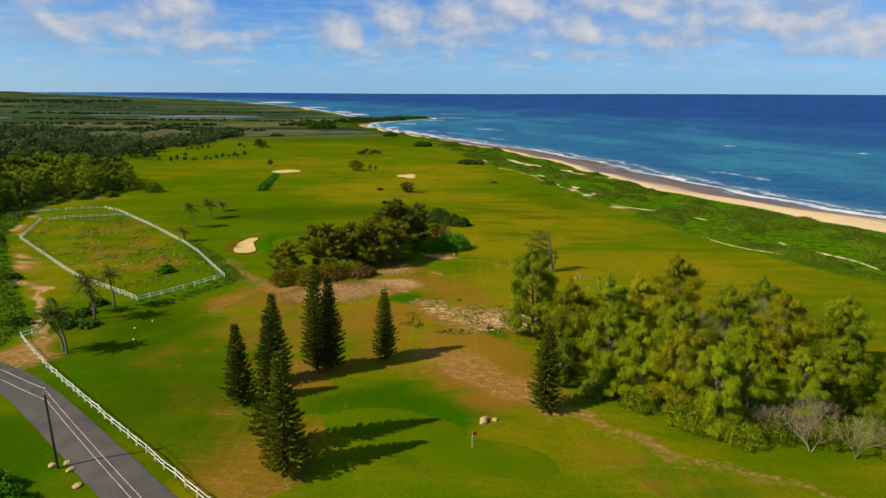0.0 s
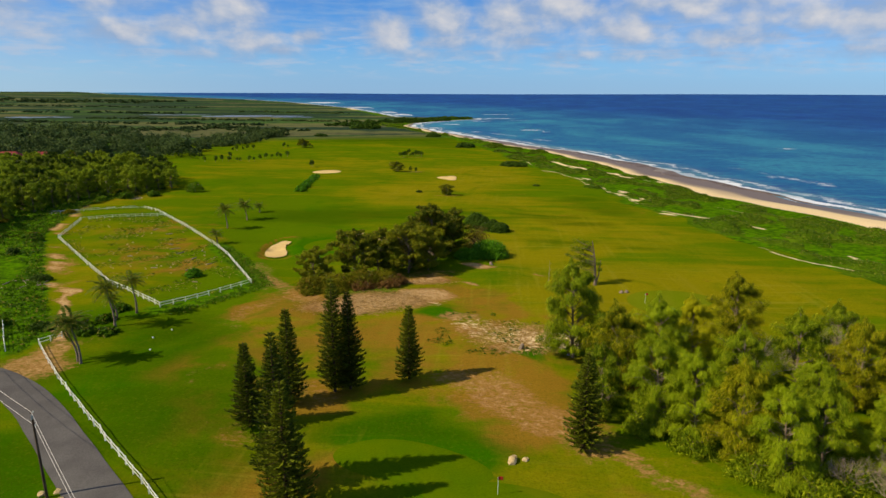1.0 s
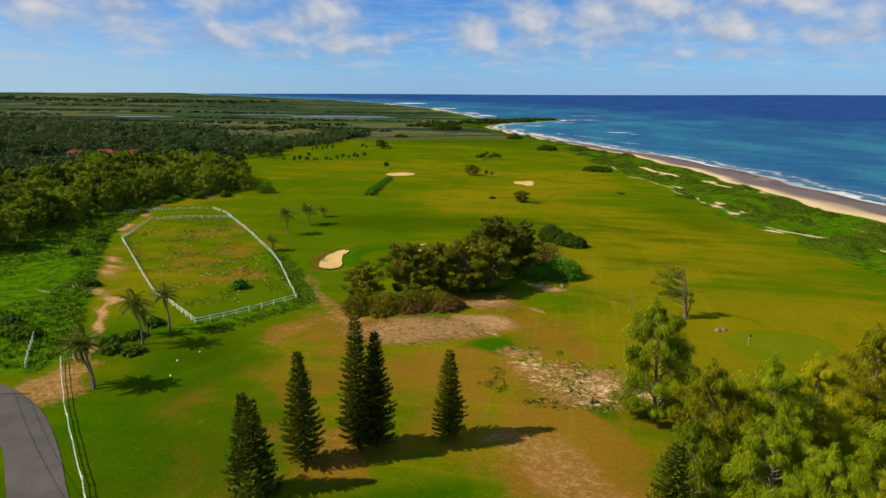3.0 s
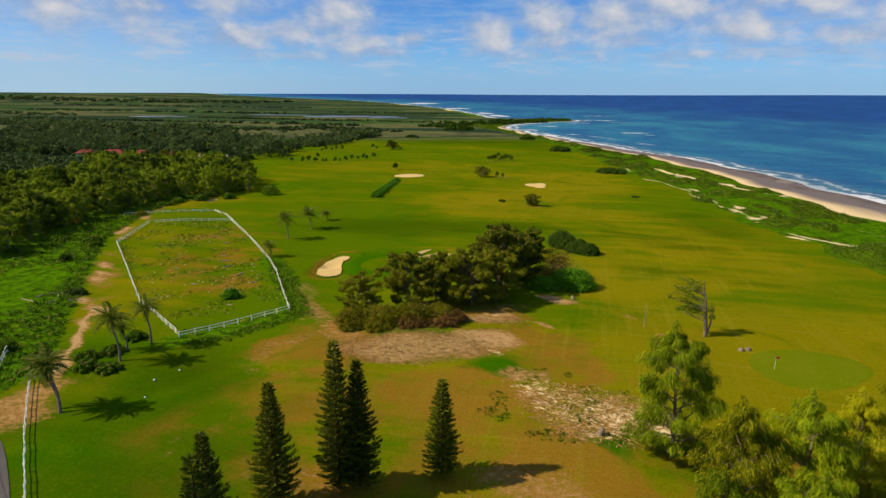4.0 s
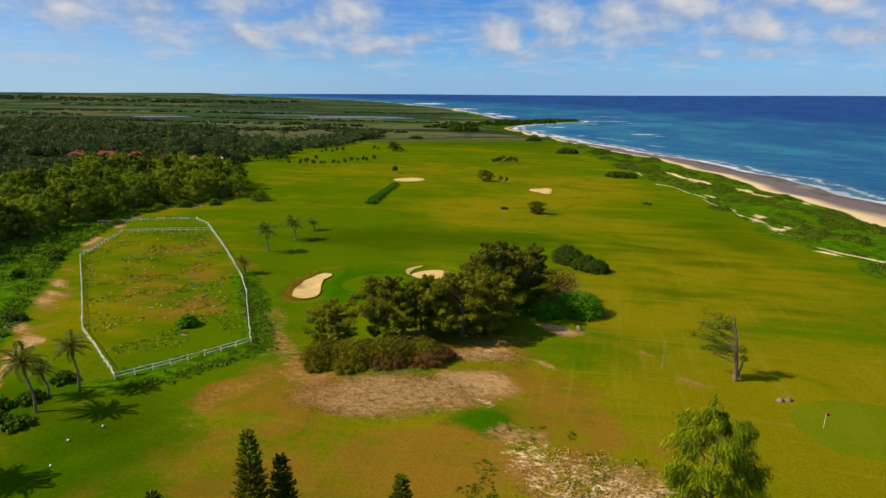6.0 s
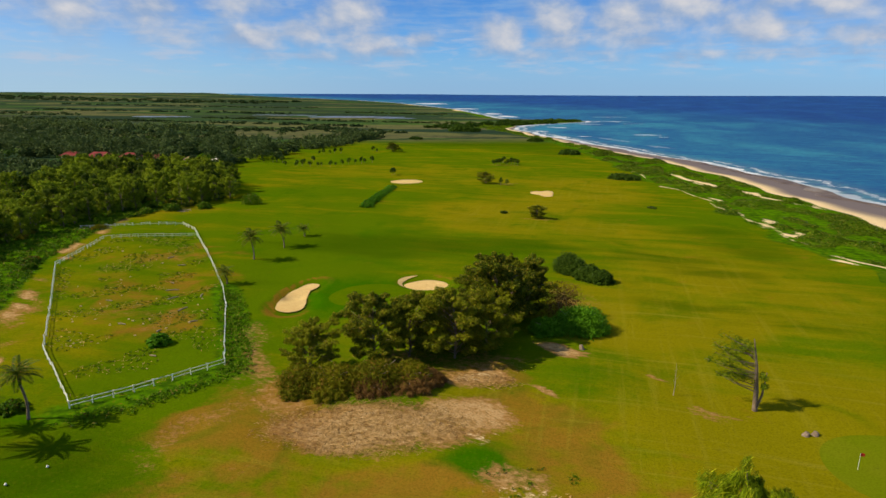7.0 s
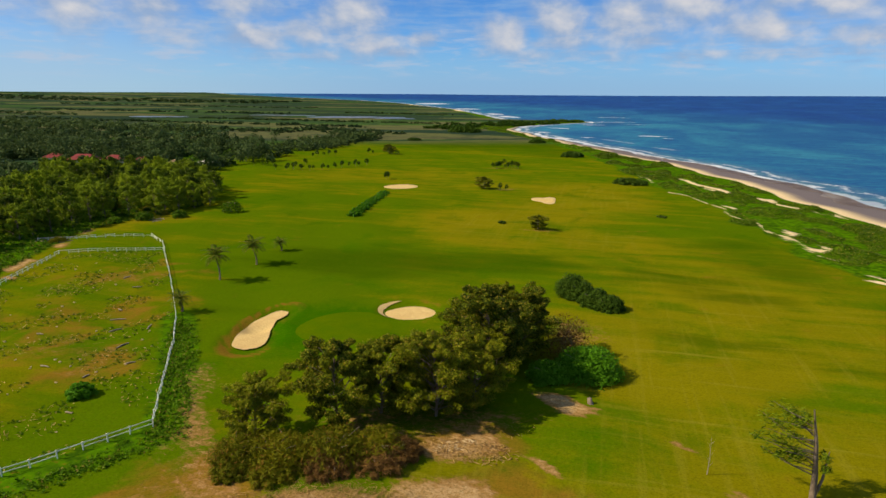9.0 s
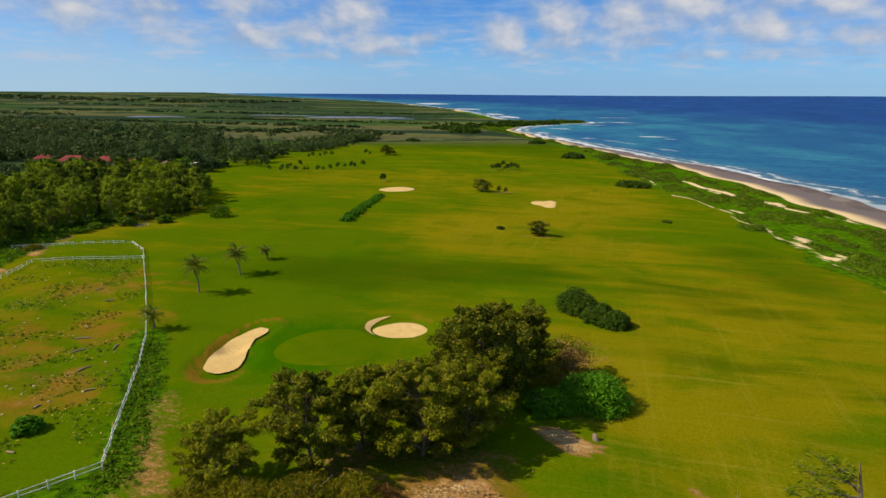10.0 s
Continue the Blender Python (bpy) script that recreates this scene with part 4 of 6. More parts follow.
def tree_meshes(name, h, spread, clumps, per, leaf, droop, base=0.3, lean=(0, 0), narrow=0.6, clump_r=0.13, shape=0.45, top=0.25, bark_r=0.02):
    """Trunk with limbs, and crown, of a branching tree of height h."""
    tubes, leaves = [], []
    bend = [(0, 0, -0.4)]
    for i in range(1, 6):
        f = i / 5
        bend.append((lean[0] * h * f ** 1.6 + rnd(-0.015, 0.015) * h, lean[1] * h * f ** 1.6 + rnd(-0.015, 0.015) * h, h * 0.86 * f))
    tubes.append(tube(bend, [h * bark_r * (1 - 0.8 * i / 5) for i in range(6)], 8))
    bx = [p[0] for p in bend]
    by = [p[1] for p in bend]
    bz = [p[2] for p in bend]
    for k in range(clumps):
        f = base + (1 - base) * ((k + rnd(0, 1)) / clumps)
        az = k * 2.39996 + rnd(-0.5, 0.5)
        q = (f - base) / (1 - base)
        reach = spread * (math.sin(math.pi * min(1, 0.22 + 0.78 * q) ** narrow) * (1 - top) + top) * rnd(0.35, 1.0) ** 0.6
        z = h * f * rnd(0.94, 1.03)
        z0 = max(h * 0.12, z - reach * rnd(0.45, 0.9))
        sx, sy = np.interp(z0, bz, bx), np.interp(z0, bz, by)
        ex, ey = np.interp(z, bz, bx) + lean[0] * reach * 0.6 + math.cos(az) * reach, np.interp(z, bz, by) + math.sin(az) * reach
        if k % 2 == 0:
            mx, my = (sx * 0.45 + ex * 0.55), (sy * 0.45 + ey * 0.55)
            tubes.append(tube([(sx, sy, z0), (mx, my, z0 * 0.42 + z * 0.58 + 0.06 * reach), (ex, ey, z)], [h * bark_r * 0.5 * (1 - 0.6 * f), h * bark_r * 0.28 * (1 - 0.5 * f), 0.02], 5))
        leaves.append(clump_leaves((ex, ey, z), h * clump_r * rnd(0.6, 1.15), per, leaf, droop, 0.8, shape))
        if k % 3 == 0:
            leaves.append(clump_leaves(((sx + ex) / 2, (sy + ey) / 2, (z0 + z) / 2 + 0.1 * h * clump_r), h * clump_r * 0.7, per // 2, leaf, droop, 0.8, shape))
    return tubes_mesh(name + "_trunk", tubes), join_leaves(name + "_crown", leaves)


def plume(p0, p1, radius, count, size, droop, shape, flat=0.75):
    """Leaf blades in a ragged plume along a bough, hanging below it."""
    p0, p1 = np.asarray(p0, float), np.asarray(p1, float)
    t = rng.uniform(0, 1, (count, 1))
    d = unit(rng.normal(size=(count, 3)))
    r = radius * (0.3 + 0.7 * np.sin(np.pi * (0.18 + 0.77 * t))) * rng.uniform(0.15, 1.0, (count, 1)) ** 0.5
    c = p0 + (p1 - p0) * t + d * r * np.array([1, 1, flat])
    c[:, 2] -= droop * radius * 0.5 * rng.uniform(0, 1, count) ** 2
    n = unit(d + rng.normal(scale=0.45, size=(count, 3)) + np.array([0, 0, 0.4]))
    a = unit(np.cross(n, rng.normal(size=(count, 3))))
    a = unit(a * (1 - droop) + (np.array([0, 0, -1.0]) + 0.5 * unit(p1 - p0)) * droop + rng.normal(scale=0.15, size=(count, 3)))
    b = unit(np.cross(n, a))
    k = size * rng.uniform(0.55, 1.35, (count, 1))
    return c, a * k, b * k * shape


def bough_tree(name, h, spread, boughs, per, leaf, shape, droop, base=0.15, rise=0.7, fat=0.16, lean=(0, 0), belly=0.45, bark_r=0.016, fork=2, flat=0.75):
    """Trunk and crown of a tree whose uneven boughs each carry a few plumes, with gaps between."""
    tubes, leaves = [], []
    bend = np.array([(lean[0] * h * f ** 1.6 + (f > 0) * rnd(-0.02, 0.02) * h, lean[1] * h * f ** 1.6 + (f > 0) * rnd(-0.02, 0.02) * h, h * 0.93 * f - (f == 0) * 0.4) for f in (0, 0.2, 0.4, 0.6, 0.8, 1.0)])
    tubes.append(tube([tuple(p) for p in bend], [h * bark_r * (1 - 0.85 * i / 5) for i in range(6)], 8))

    def stem(z):
        return np.array([np.interp(z, bend[:, 2], bend[:, 0]), np.interp(z, bend[:, 2], bend[:, 1]), z])
    for k in range(boughs):
        q = (k + rnd(0, 1)) / boughs
        f = base + (0.97 - base) * q
        az = k * 2.39996 + rnd(-0.6, 0.6)
        wide = 1 - ((q - belly) / (1 - belly if q > belly else belly + 0.25)) ** 2 * (0.86 if q > belly else 0.6)
        L = max(0.6, spread * wide * rnd(0.45, 1.12))
        up = rise * rnd(0.5, 1.3) * (0.75 + 0.5 * q)
        go = np.array([math.cos(az) + lean[0] * 2.5, math.sin(az) + lean[1] * 2.5, up])
        p0 = stem(h * f * 0.9)
        p1 = p0 + go * L * 0.55 + np.array([0, 0, 0.08 * L])
        p2 = p0 + go * L * np.array([1, 1, 0.8])
        w = h * bark_r * 0.42 * (1 - 0.6 * f)
        tubes.append(tube([tuple(p0 - np.array([0, 0, 0.25 * L * up])), tuple(p1), tuple(p2)], [w, w * 0.55, 0.02], 5))
        R = h * fat * rnd(0.6, 1.15) * (0.55 + 0.45 * wide)
        leaves.append(plume(p1 * 0.75 + p2 * 0.25, p2 + go * R * 0.3, R * 0.75, int(per * rnd(0.7, 1.2)), leaf, droop, shape, flat))
        for j in range(fork):
            a2 = az + rnd(0.35, 0.95) * (1 if j % 2 else -1)
            s0 = p0 + (p2 - p0) * rnd(0.3, 0.7)
            s1 = s0 + np.array([math.cos(a2), math.sin(a2), up * rnd(0.4, 1.2)]) * L * rnd(0.3, 0.55)
            tubes.append(tube([tuple(s0), tuple(s1)], [w * 0.4, 0.015], 4))
            leaves.append(plume(s0 * 0.5 + s1 * 0.5, s1, R * rnd(0.45, 0.75), int(per * 0.6), leaf, droop, shape, flat))
    leaves.append(plume(stem(h * 0.82), stem(h * 0.93) + np.array([lean[0] * 2, lean[1] * 2, h * 0.05]), h * fat * 0.42, per, leaf, droop, shape, 1.0))
    return tubes_mesh(name + "_trunk", tubes), join_leaves(name + "_crown", leaves)


def plant_tree(kind, meshes, bark, leaf, x, y, scale, turn, label, group, sink=0.15, category="tree", wide=1.0):
    root = empty(kind)
    part("trunk", meshes[0], bark, root)
    part("crown", meshes[1], leaf, root)
    root.matrix_world = pose(x, y, gz(x, y) - sink, 0, 0, turn) @ Matrix.Diagonal((scale * wide, scale * wide, scale, 1))
    return tagged(root, label, category, group)


def pine_meshes(h, half, whorls=30):
    """A Norfolk pine: whorls of level, upturned sprays on a straight trunk."""
    tubes = [tube([(0, 0, -0.3), (0, 0, h * 0.5), (0, 0, h)], [h * 0.014, h * 0.008, 0.02], 7)]
    C, U, W = [], [], []
    for i in range(whorls):
        f = 0.06 + 0.935 * i / whorls
        reach = 1.04 * half * (1 - f) ** 0.78 * (0.62 + 0.38 * min(1, f / 0.2)) * rnd(0.82, 1.12) + 0.10
        z = h * f + rnd(-0.2, 0.2) * h / whorls
        count = 8 if f < 0.85 else 6
        for b in range(count):
            az = 2 * math.pi * (b + 0.5 * (i % 2) + rnd(-0.25, 0.25)) / count
            ca, sa = math.cos(az), math.sin(az)
            L = reach * rnd(0.72, 1.18)
            dip = -0.05 * L
            if L > 0.7:
                tubes.append(tube([(0, 0, z), (ca * L * 0.55, sa * L * 0.55, z + dip), (ca * L, sa * L, z + 0.12 * L)], [0.03, 0.022, 0.01], 3))
            n = max(5, int(L * 6.5))
            for j in range(n):
                q = 0.12 + 0.88 * (j + 0.6) / n
                p0 = np.array([ca * L * q, sa * L * q, z + dip * math.sin(math.pi * min(q * 0.9, 1)) + 0.2 * L * q * q])
                for side in (-1, 1):
                    out = np.array([ca * 0.7 - side * sa * 0.7, sa * 0.7 + side * ca * 0.7, 0.45 + rnd(-0.15, 0.3)])
                    u = out / np.linalg.norm(out) * rnd(0.16, 0.30)
                    U.append(u)
                    C.append(p0 + u * 0.9)
                    w = np.cross(u, np.array([rnd(-1, 1), rnd(-1, 1), 0.8]))
                    W.append(w / np.linalg.norm(w) * 0.085)
    return tubes_mesh("pine_trunk", tubes), leaves_mesh("pine_crown", np.array(C), np.array(U), np.array(W))


PINES = [(-17.6, 59.3, 15.0, 3.0), (-19.8, 63.6, 18.2, 3.2), (-24.7, 81.8, 14.2, 2.6), (-28.0, 75.5, 11.8, 2.4), (-19.5, 85.9, 17.4, 2.8), (-17.5, 86.9, 15.0, 2.5), (-9.5, 91.5, 12.0, 2.3), (13.9, 74.2, 13.0, 2.6)]
for x, y, h, half in PINES:
    plant_tree("pine_tree", pine_meshes(h, half, int(14 + 1.6 * h)), M_PINEBARK, M_PINE, x, y, 1.0, rnd(0, 360),
               "tall narrow dark green pine standing on bare turf" if h > 14 else "slim young dark green pine standing on turf", "pines on the turf", category="pine tree")

IRON = [bough_tree("ironwood", 16, 4.9, 44 + 3 * k, 420, 0.30, 0.082, 0.72, 0.03, 0.55, 0.106, (-0.05, 0.01), 0.4, 0.016, 2, 1.0) for k in range(4)]
IRON_SPOTS = [(16.4, 101.9, 17.5), (17.5, 82, 11.0), (21, 90, 14.5), (24, 79.5, 13.5), (27.5, 92, 15.0), (28, 77.5, 12.5), (31.5, 73, 13.5), (34.5, 68.5, 12.0), (36, 84, 13.5), (39.5, 70.5, 11.5), (43.6, 106, 14.8),
              (42, 77, 12.0), (46, 90, 13.5), (47, 71, 10.5), (52, 86, 14.0), (53.5, 73.5, 11.5), (57, 80, 13.0), (60, 71, 11.5), (34, 98, 13.0), (63, 88, 13.0), (55, 97, 13.0), (54, 64.5, 9.5), (66, 77, 12.0), (63, 64, 11.0)]
for i, (x, y, h) in enumerate(IRON_SPOTS):
    plant_tree("ironwood_tree", IRON[i % 4], M_BARK, (M_IRON_GREEN, M_IRON_GREEN, M_IRON, M_IRON_GREEN, M_IRON)[i % 5], x, y, h / 16, rnd(-55, 55), "feathery yellow-green ironwood tree in a dense thicket", "ironwood thicket", category="ironwood tree")


def blown_meshes(h):
    """A sparse tree whose limbs all stream to one side."""
    tubes = [tube([(0, 0, -0.3), (-0.15, 0, h * 0.25), (-0.5, 0.1, h * 0.55), (-1.3, 0, h * 0.9)], [0.36, 0.3, 0.2, 0.06], 8),
             tube([(0, 0, 0), (0.7, 0.2, h * 0.22), (0.9, 0.2, h * 0.5)], [0.2, 0.14, 0.05], 6)]
    L = []
    for k in range(19):
        f = 0.34 + 0.64 * (k + rnd(0, 1)) / 19
        reach = rnd(1.2, 6.8) * (1.05 - 0.35 * abs(f - 0.6) / 0.4)
        z0 = h * f * 0.86
        x0 = -0.5 * f - 0.9 * f * f
        y1 = rnd(-1.8, 1.8)
        e = (x0 - reach, y1, z0 + 0.22 * reach + rnd(-0.7, 0.9))
        tubes.append(tube([(x0, 0, z0 - 0.5), (x0 - reach * 0.5, y1 * 0.5, z0 + 0.1), e], [0.10, 0.06, 0.02], 4))
        for q in (0.55, 0.9):
            c, u, v = clump_leaves((x0 - reach * q, y1 * q, z0 + (e[2] - z0) * q), rnd(0.6, 1.3), 44, 0.36, 0.25, 0.75, 0.14)
            u = unit(unit(u) * 0.9 + np.array([-0.8, 0, 0.0])) * np.linalg.norm(u, axis=1, keepdims=True)
            L.append((c, u, v))
    for k in range(5):
        L.append(clump_leaves((0.7 + rnd(-.4, .4), rnd(-.5, .5), h * rnd(0.3, 0.52)), 0.6, 40, 0.4, 0.2, 0.8, 0.14))
    return tubes_mesh("blown_trunk", tubes), join_leaves("blown_crown", L)


plant_tree("ironwood_tree", blown_meshes(12.0), M_BARK, M_IRON_FAR, 27.1, 144.6, 1.0, 0, "sparse wind-bent ironwood tree leaning alone on the turf", "", category="ironwood tree")

BROAD = [bough_tree("broadleaf", 14, 6.8, 44, 420, 0.17, 0.46, 0.25, 0.08, 0.55, 0.132, (-0.05, 0.0), 0.42, 0.018, 3, 0.8) for _ in range(4)]
for i, (x, y, h) in enumerate([(-38, 139, 9.5), (-29.5, 144.5, 12.5), (-25, 149.5, 12.0), (-17.5, 151, 12.8), (-13, 155, 11.0), (-12.5, 165, 16.0), (-15.5, 171, 12.5), (-8.5, 174.5, 12.5), (-11.5, 178, 12.5), (-20, 158, 10.5)]):
    plant_tree("broadleaf_tree", BROAD[i % 4], M_BARK, M_BROAD, x, y, h / 14, rnd(0, 360), "spreading olive-green tree in a grove on the turf", "grove on the turf")


def shrub_meshes(h, r, clumps, per, leaf, shape=0.5, twigs=5, droop=0.0):
    tubes = [tube([(0, 0, -0.2), (rnd(-.3, .3) * r, rnd(-.3, .3) * r, h * 0.35), (rnd(-.7, .7) * r, rnd(-.7, .7) * r, h * 0.75)], [0.09, 0.06, 0.02], 5) for _ in range(twigs)]
    L = []
    for k in range(clumps):
        a, q = k * 2.39996, math.sqrt((k + 0.5) / clumps)
        zz = h * (0.72 * math.sqrt(max(0.04, 1 - q * q))) * rnd(0.75, 1.12)
        L.append(clump_leaves((math.cos(a) * q * r * 0.9, math.sin(a) * q * r * 0.9, zz), max(0.3 * h, 0.2 * r) * rnd(0.7, 1.1), per, leaf, droop, 0.8, shape))
        L.append(clump_leaves((math.cos(a) * q * r * 0.9, math.sin(a) * q * r * 0.9, zz * 0.45), max(0.28 * h, 0.2 * r), per // 2, leaf, droop, 0.8, shape))
    return tubes_mesh("shrub_stems", tubes), join_leaves("shrub_leaves", L)


def plant_shrub(x, y, h, r, leaf, label, group="", kind="shrub", stretch=(1, 1), turn=0.0, per=55, size=0.28, clumps=26, meshes=None, shape=0.5, droop=0.0):
    meshes = meshes or shrub_meshes(h, r, clumps, per, size, shape, 5, droop)
    root = empty(kind)
    part("stems", meshes[0], M_BARK, root)
    part("foliage", meshes[1], leaf, root)
    root.matrix_world = pose(x, y, gz(x, y) - 0.05, 0, 0, turn) @ Matrix.Diagonal((stretch[0], stretch[1], 1, 1))
    return tagged(root, label, "shrub", group)


for x, y, h in ((27, 74.5, 3.2), (32, 69.5, 3.6), (36.5, 66, 3.4), (41.5, 67.5, 3.8), (47, 66, 3.2), (55, 62, 3.6), (22, 78.5, 2.8), (60, 60, 3.8), (19.5, 87, 3.0), (24.5, 97, 3.4)):
    plant_shrub(x, y, h, h * 0.85, M_IRON_GREEN, "leafy green sapling at the edge of the thicket", "thicket edge", per=110, size=0.3, clumps=20, shape=0.12, droop=0.4)
for x, y, h, r in ((-2.4, 212, 5.6, 3.2), (-0.2, 210.2, 4.6, 3.2), (3.0, 206.8, 3.8, 3.4), (5.8, 205, 3.2, 3.4)):
    plant_shrub(x, y, h, r, M_DARKSHRUB, "dark wind-shaped shrub in a sloping clump behind the grove", "sloping dark shrubs", per=190, size=0.2, clumps=38)
plant_shrub(2.4, 170.5, 5.4, 5.2, M_SHRUB, "bright green dense leafy shrub at the grove", per=120, size=0.2, clumps=70)
plant_shrub(-3.6, 167, 3.2, 3.4, M_SHRUB, "bright green dense leafy shrub at the grove", per=120, size=0.24, clumps=30)
plant_shrub(-1.5, 176.5, 9.0, 4.0, M_DRYBRUSH, "tall bare purplish-brown shrub at the grove", per=70, size=0.4, clumps=34, shape=0.1)
for x, y, h, r, lf in ((-36.5, 133.5, 3.8, 3.8, M_BRUSH), (-31.5, 134.2, 4.2, 4.2, M_BRUSH), (-26, 136.2, 4.2, 4.2, M_BRUSH), (-21.5, 138.4, 3.4, 3.6, M_BRUSH), (-18.8, 139.6, 2.2, 2.6, M_DRYBRUSH), (-31, 132.0, 1.8, 3.2, M_BRUSH), (-25.5, 134.0, 1.8, 3.2, M_DRYBRUSH), (-20.5, 136.6, 2.1, 3.6, M_DRYBRUSH), (-36, 131.6, 1.4, 2.8, M_BRUSH)):
    plant_shrub(x, y, h, r, lf, "olive and rust-brown brush on an earth mound" if lf is M_BRUSH else "dry brown twiggy brush on an earth mound", "brush on the mound", kind="brush", per=110, size=0.36 if lf is M_BRUSH else 0.5, clumps=30, shape=0.13 if lf is M_BRUSH else 0.06, droop=0.15)
plant_shrub(-68.5, 142.6, 2.4, 1.9, M_SHRUB, "single round green shrub inside the paddock", per=60, clumps=18)
plant_tree("small_tree", BROAD[2], M_BARK, M_BROAD, -17.6, 287.5, 0.40, 80, "small lone wide-crowned tree on dry turf", "", wide=1.5)
plant_shrub(-31.2, 293.4, 1.3, 1.6, M_DARKSHRUB, "low dark shrub on the turf", per=40, clumps=12)
plant_shrub(27, 326.6, 1.0, 2.2, M_DARKSHRUB, "low dark shrub on the turf", per=40, clumps=12)
plant_shrub(19, 431.6, 3.8, 9.0, M_DARKSHRUB, "long low dark shrub on the turf", per=60, size=0.6, clumps=30, stretch=(1.1, 0.8))
plant_shrub(-20, 580, 5.0, 9.0, M_DARKSHRUB, "long low dark shrub on the turf", per=60, size=0.8, clumps=26)
plant_shrub(-63, 718, 4.6, 9.0, M_DARKSHRUB, "dark shrub at the dune edge", per=60, size=0.8, clumps=26)
plant_shrub(-193, 707, 3.0, 8.0, M_DARKSHRUB, "dark shrub at the far turf edge", per=60, size=0.8, clumps=20)
plant_shrub(-172, 862, 8.0, 18.0, M_DARKSHRUB, "dark thicket at the far turf edge", per=70, size=1.2, clumps=34, stretch=(1.3, 0.7))
for i in range(9):
    f = i / 8
    plant_shrub(-89.5 - 10 * f + rnd(-0.6, 0.6), 294 + 60 * f, 2.2 - 0.5 * f, 3.4, M_SHRUB, "bright green hedge clump in a low row on the turf", "hedge row", "hedge", (0.9, 1.3), per=50, size=0.4, clumps=14)
for x, y, h in ((-138.8, 286.5, 5.5), (-150, 270, 3.5), (-158, 261, 4.0), (-163, 252, 3.0)):
    plant_shrub(x, y, h, h * 0.75, M_WEEDS, "half-bare grey-green shrub at the wood's edge", per=40, clumps=18, size=0.35)
for x, y in ((-41, 52), (-44, 54.5), (-38.5, 50)):
    plant_shrub(x - 4, y + 1, 2.6, 2.2, M_SHRUB, "dense green roadside shrub", per=80, clumps=18)

# small trees far over the turf
SMALL = [tree_meshes("small_tree", 5, 1.5, 13, 26, 0.42, 0.2, 0.5, (rnd(-0.15, 0), 0), 0.8, 0.13, 0.3, 0.4, 0.025) for _ in range(3)]
ROWS_ = [(-195.3, 436, -180, 441, 6), (-173.5, 445, -156, 473, 8), (-229, 451, -219.5, 460, 4), (-219.5, 519, -208, 536, 5), (-205, 437, -198, 470, 4), (-187, 562, -183, 556, 2), (-168, 558, -160, 556, 3), (-119, 411, -118, 409, 2), (-68, 483, -57, 490, 7), (-63, 500, -50, 486, 4), (-46, 387, -45, 386, 2)]
for ax, ay, bx, by, n in ROWS_:
    for k in range(n):
        f = k / max(1, n - 1)
        plant_tree("small_tree", SMALL[k % 3], M_BARK, M_DARKSHRUB, ax + (bx - ax) * f + rnd(-1.5, 1.5), ay + (by - ay) * f + rnd(-3, 3), rnd(0.6, 1.0), rnd(0, 360), "small dark tree planted in a row on the turf", "rows of small trees")
plant_tree("small_tree", BROAD[0], M_BARK, M_BROAD, -55.6, 387.8, 0.5, 40, "lone leaning tree on a bare patch of turf", "", wide=1.5)
plant_tree("small_tree", BROAD[1], M_BARK, M_BROAD, -168, 557, 0.62, 10, "umbrella-shaped tree far over the turf", "", wide=1.5)

# ---- coconut palms ----
def frond_mesh(L):
    C, U, W = [], [], []
    n = 20
    rib = []
    for j in range(n + 1):
        q = j / n
        rib.append(np.array([L * (q - 0.12 * q * q), 0.0, L * (0.42 * q - 0.85 * q * q)]))
    for j in range(2, n):
        q = j / n
        ll = L * 0.26 * math.sin(math.pi * (0.12 + 0.82 * q)) + 0.08
        for side in (-1, 1):
            d = np.array([0.55, side * 0.75, -0.38])
            d /= np.linalg.norm(d)
            U.append(d * ll / 2)
            C.append(rib[j] + d * ll / 2)
            w = np.cross(d, np.array([0.2, 0, 1.0]))
            W.append(w / np.linalg.norm(w) * 0.075)
    lv = leaves_mesh("palm_frond", np.array(C), np.array(U), np.array(W))
    return lv, tubes_mesh("palm_rib", [tube([tuple(r) for r in rib[::4]], [0.045, 0.04, 0.03, 0.02, 0.015, 0.01], 4)])


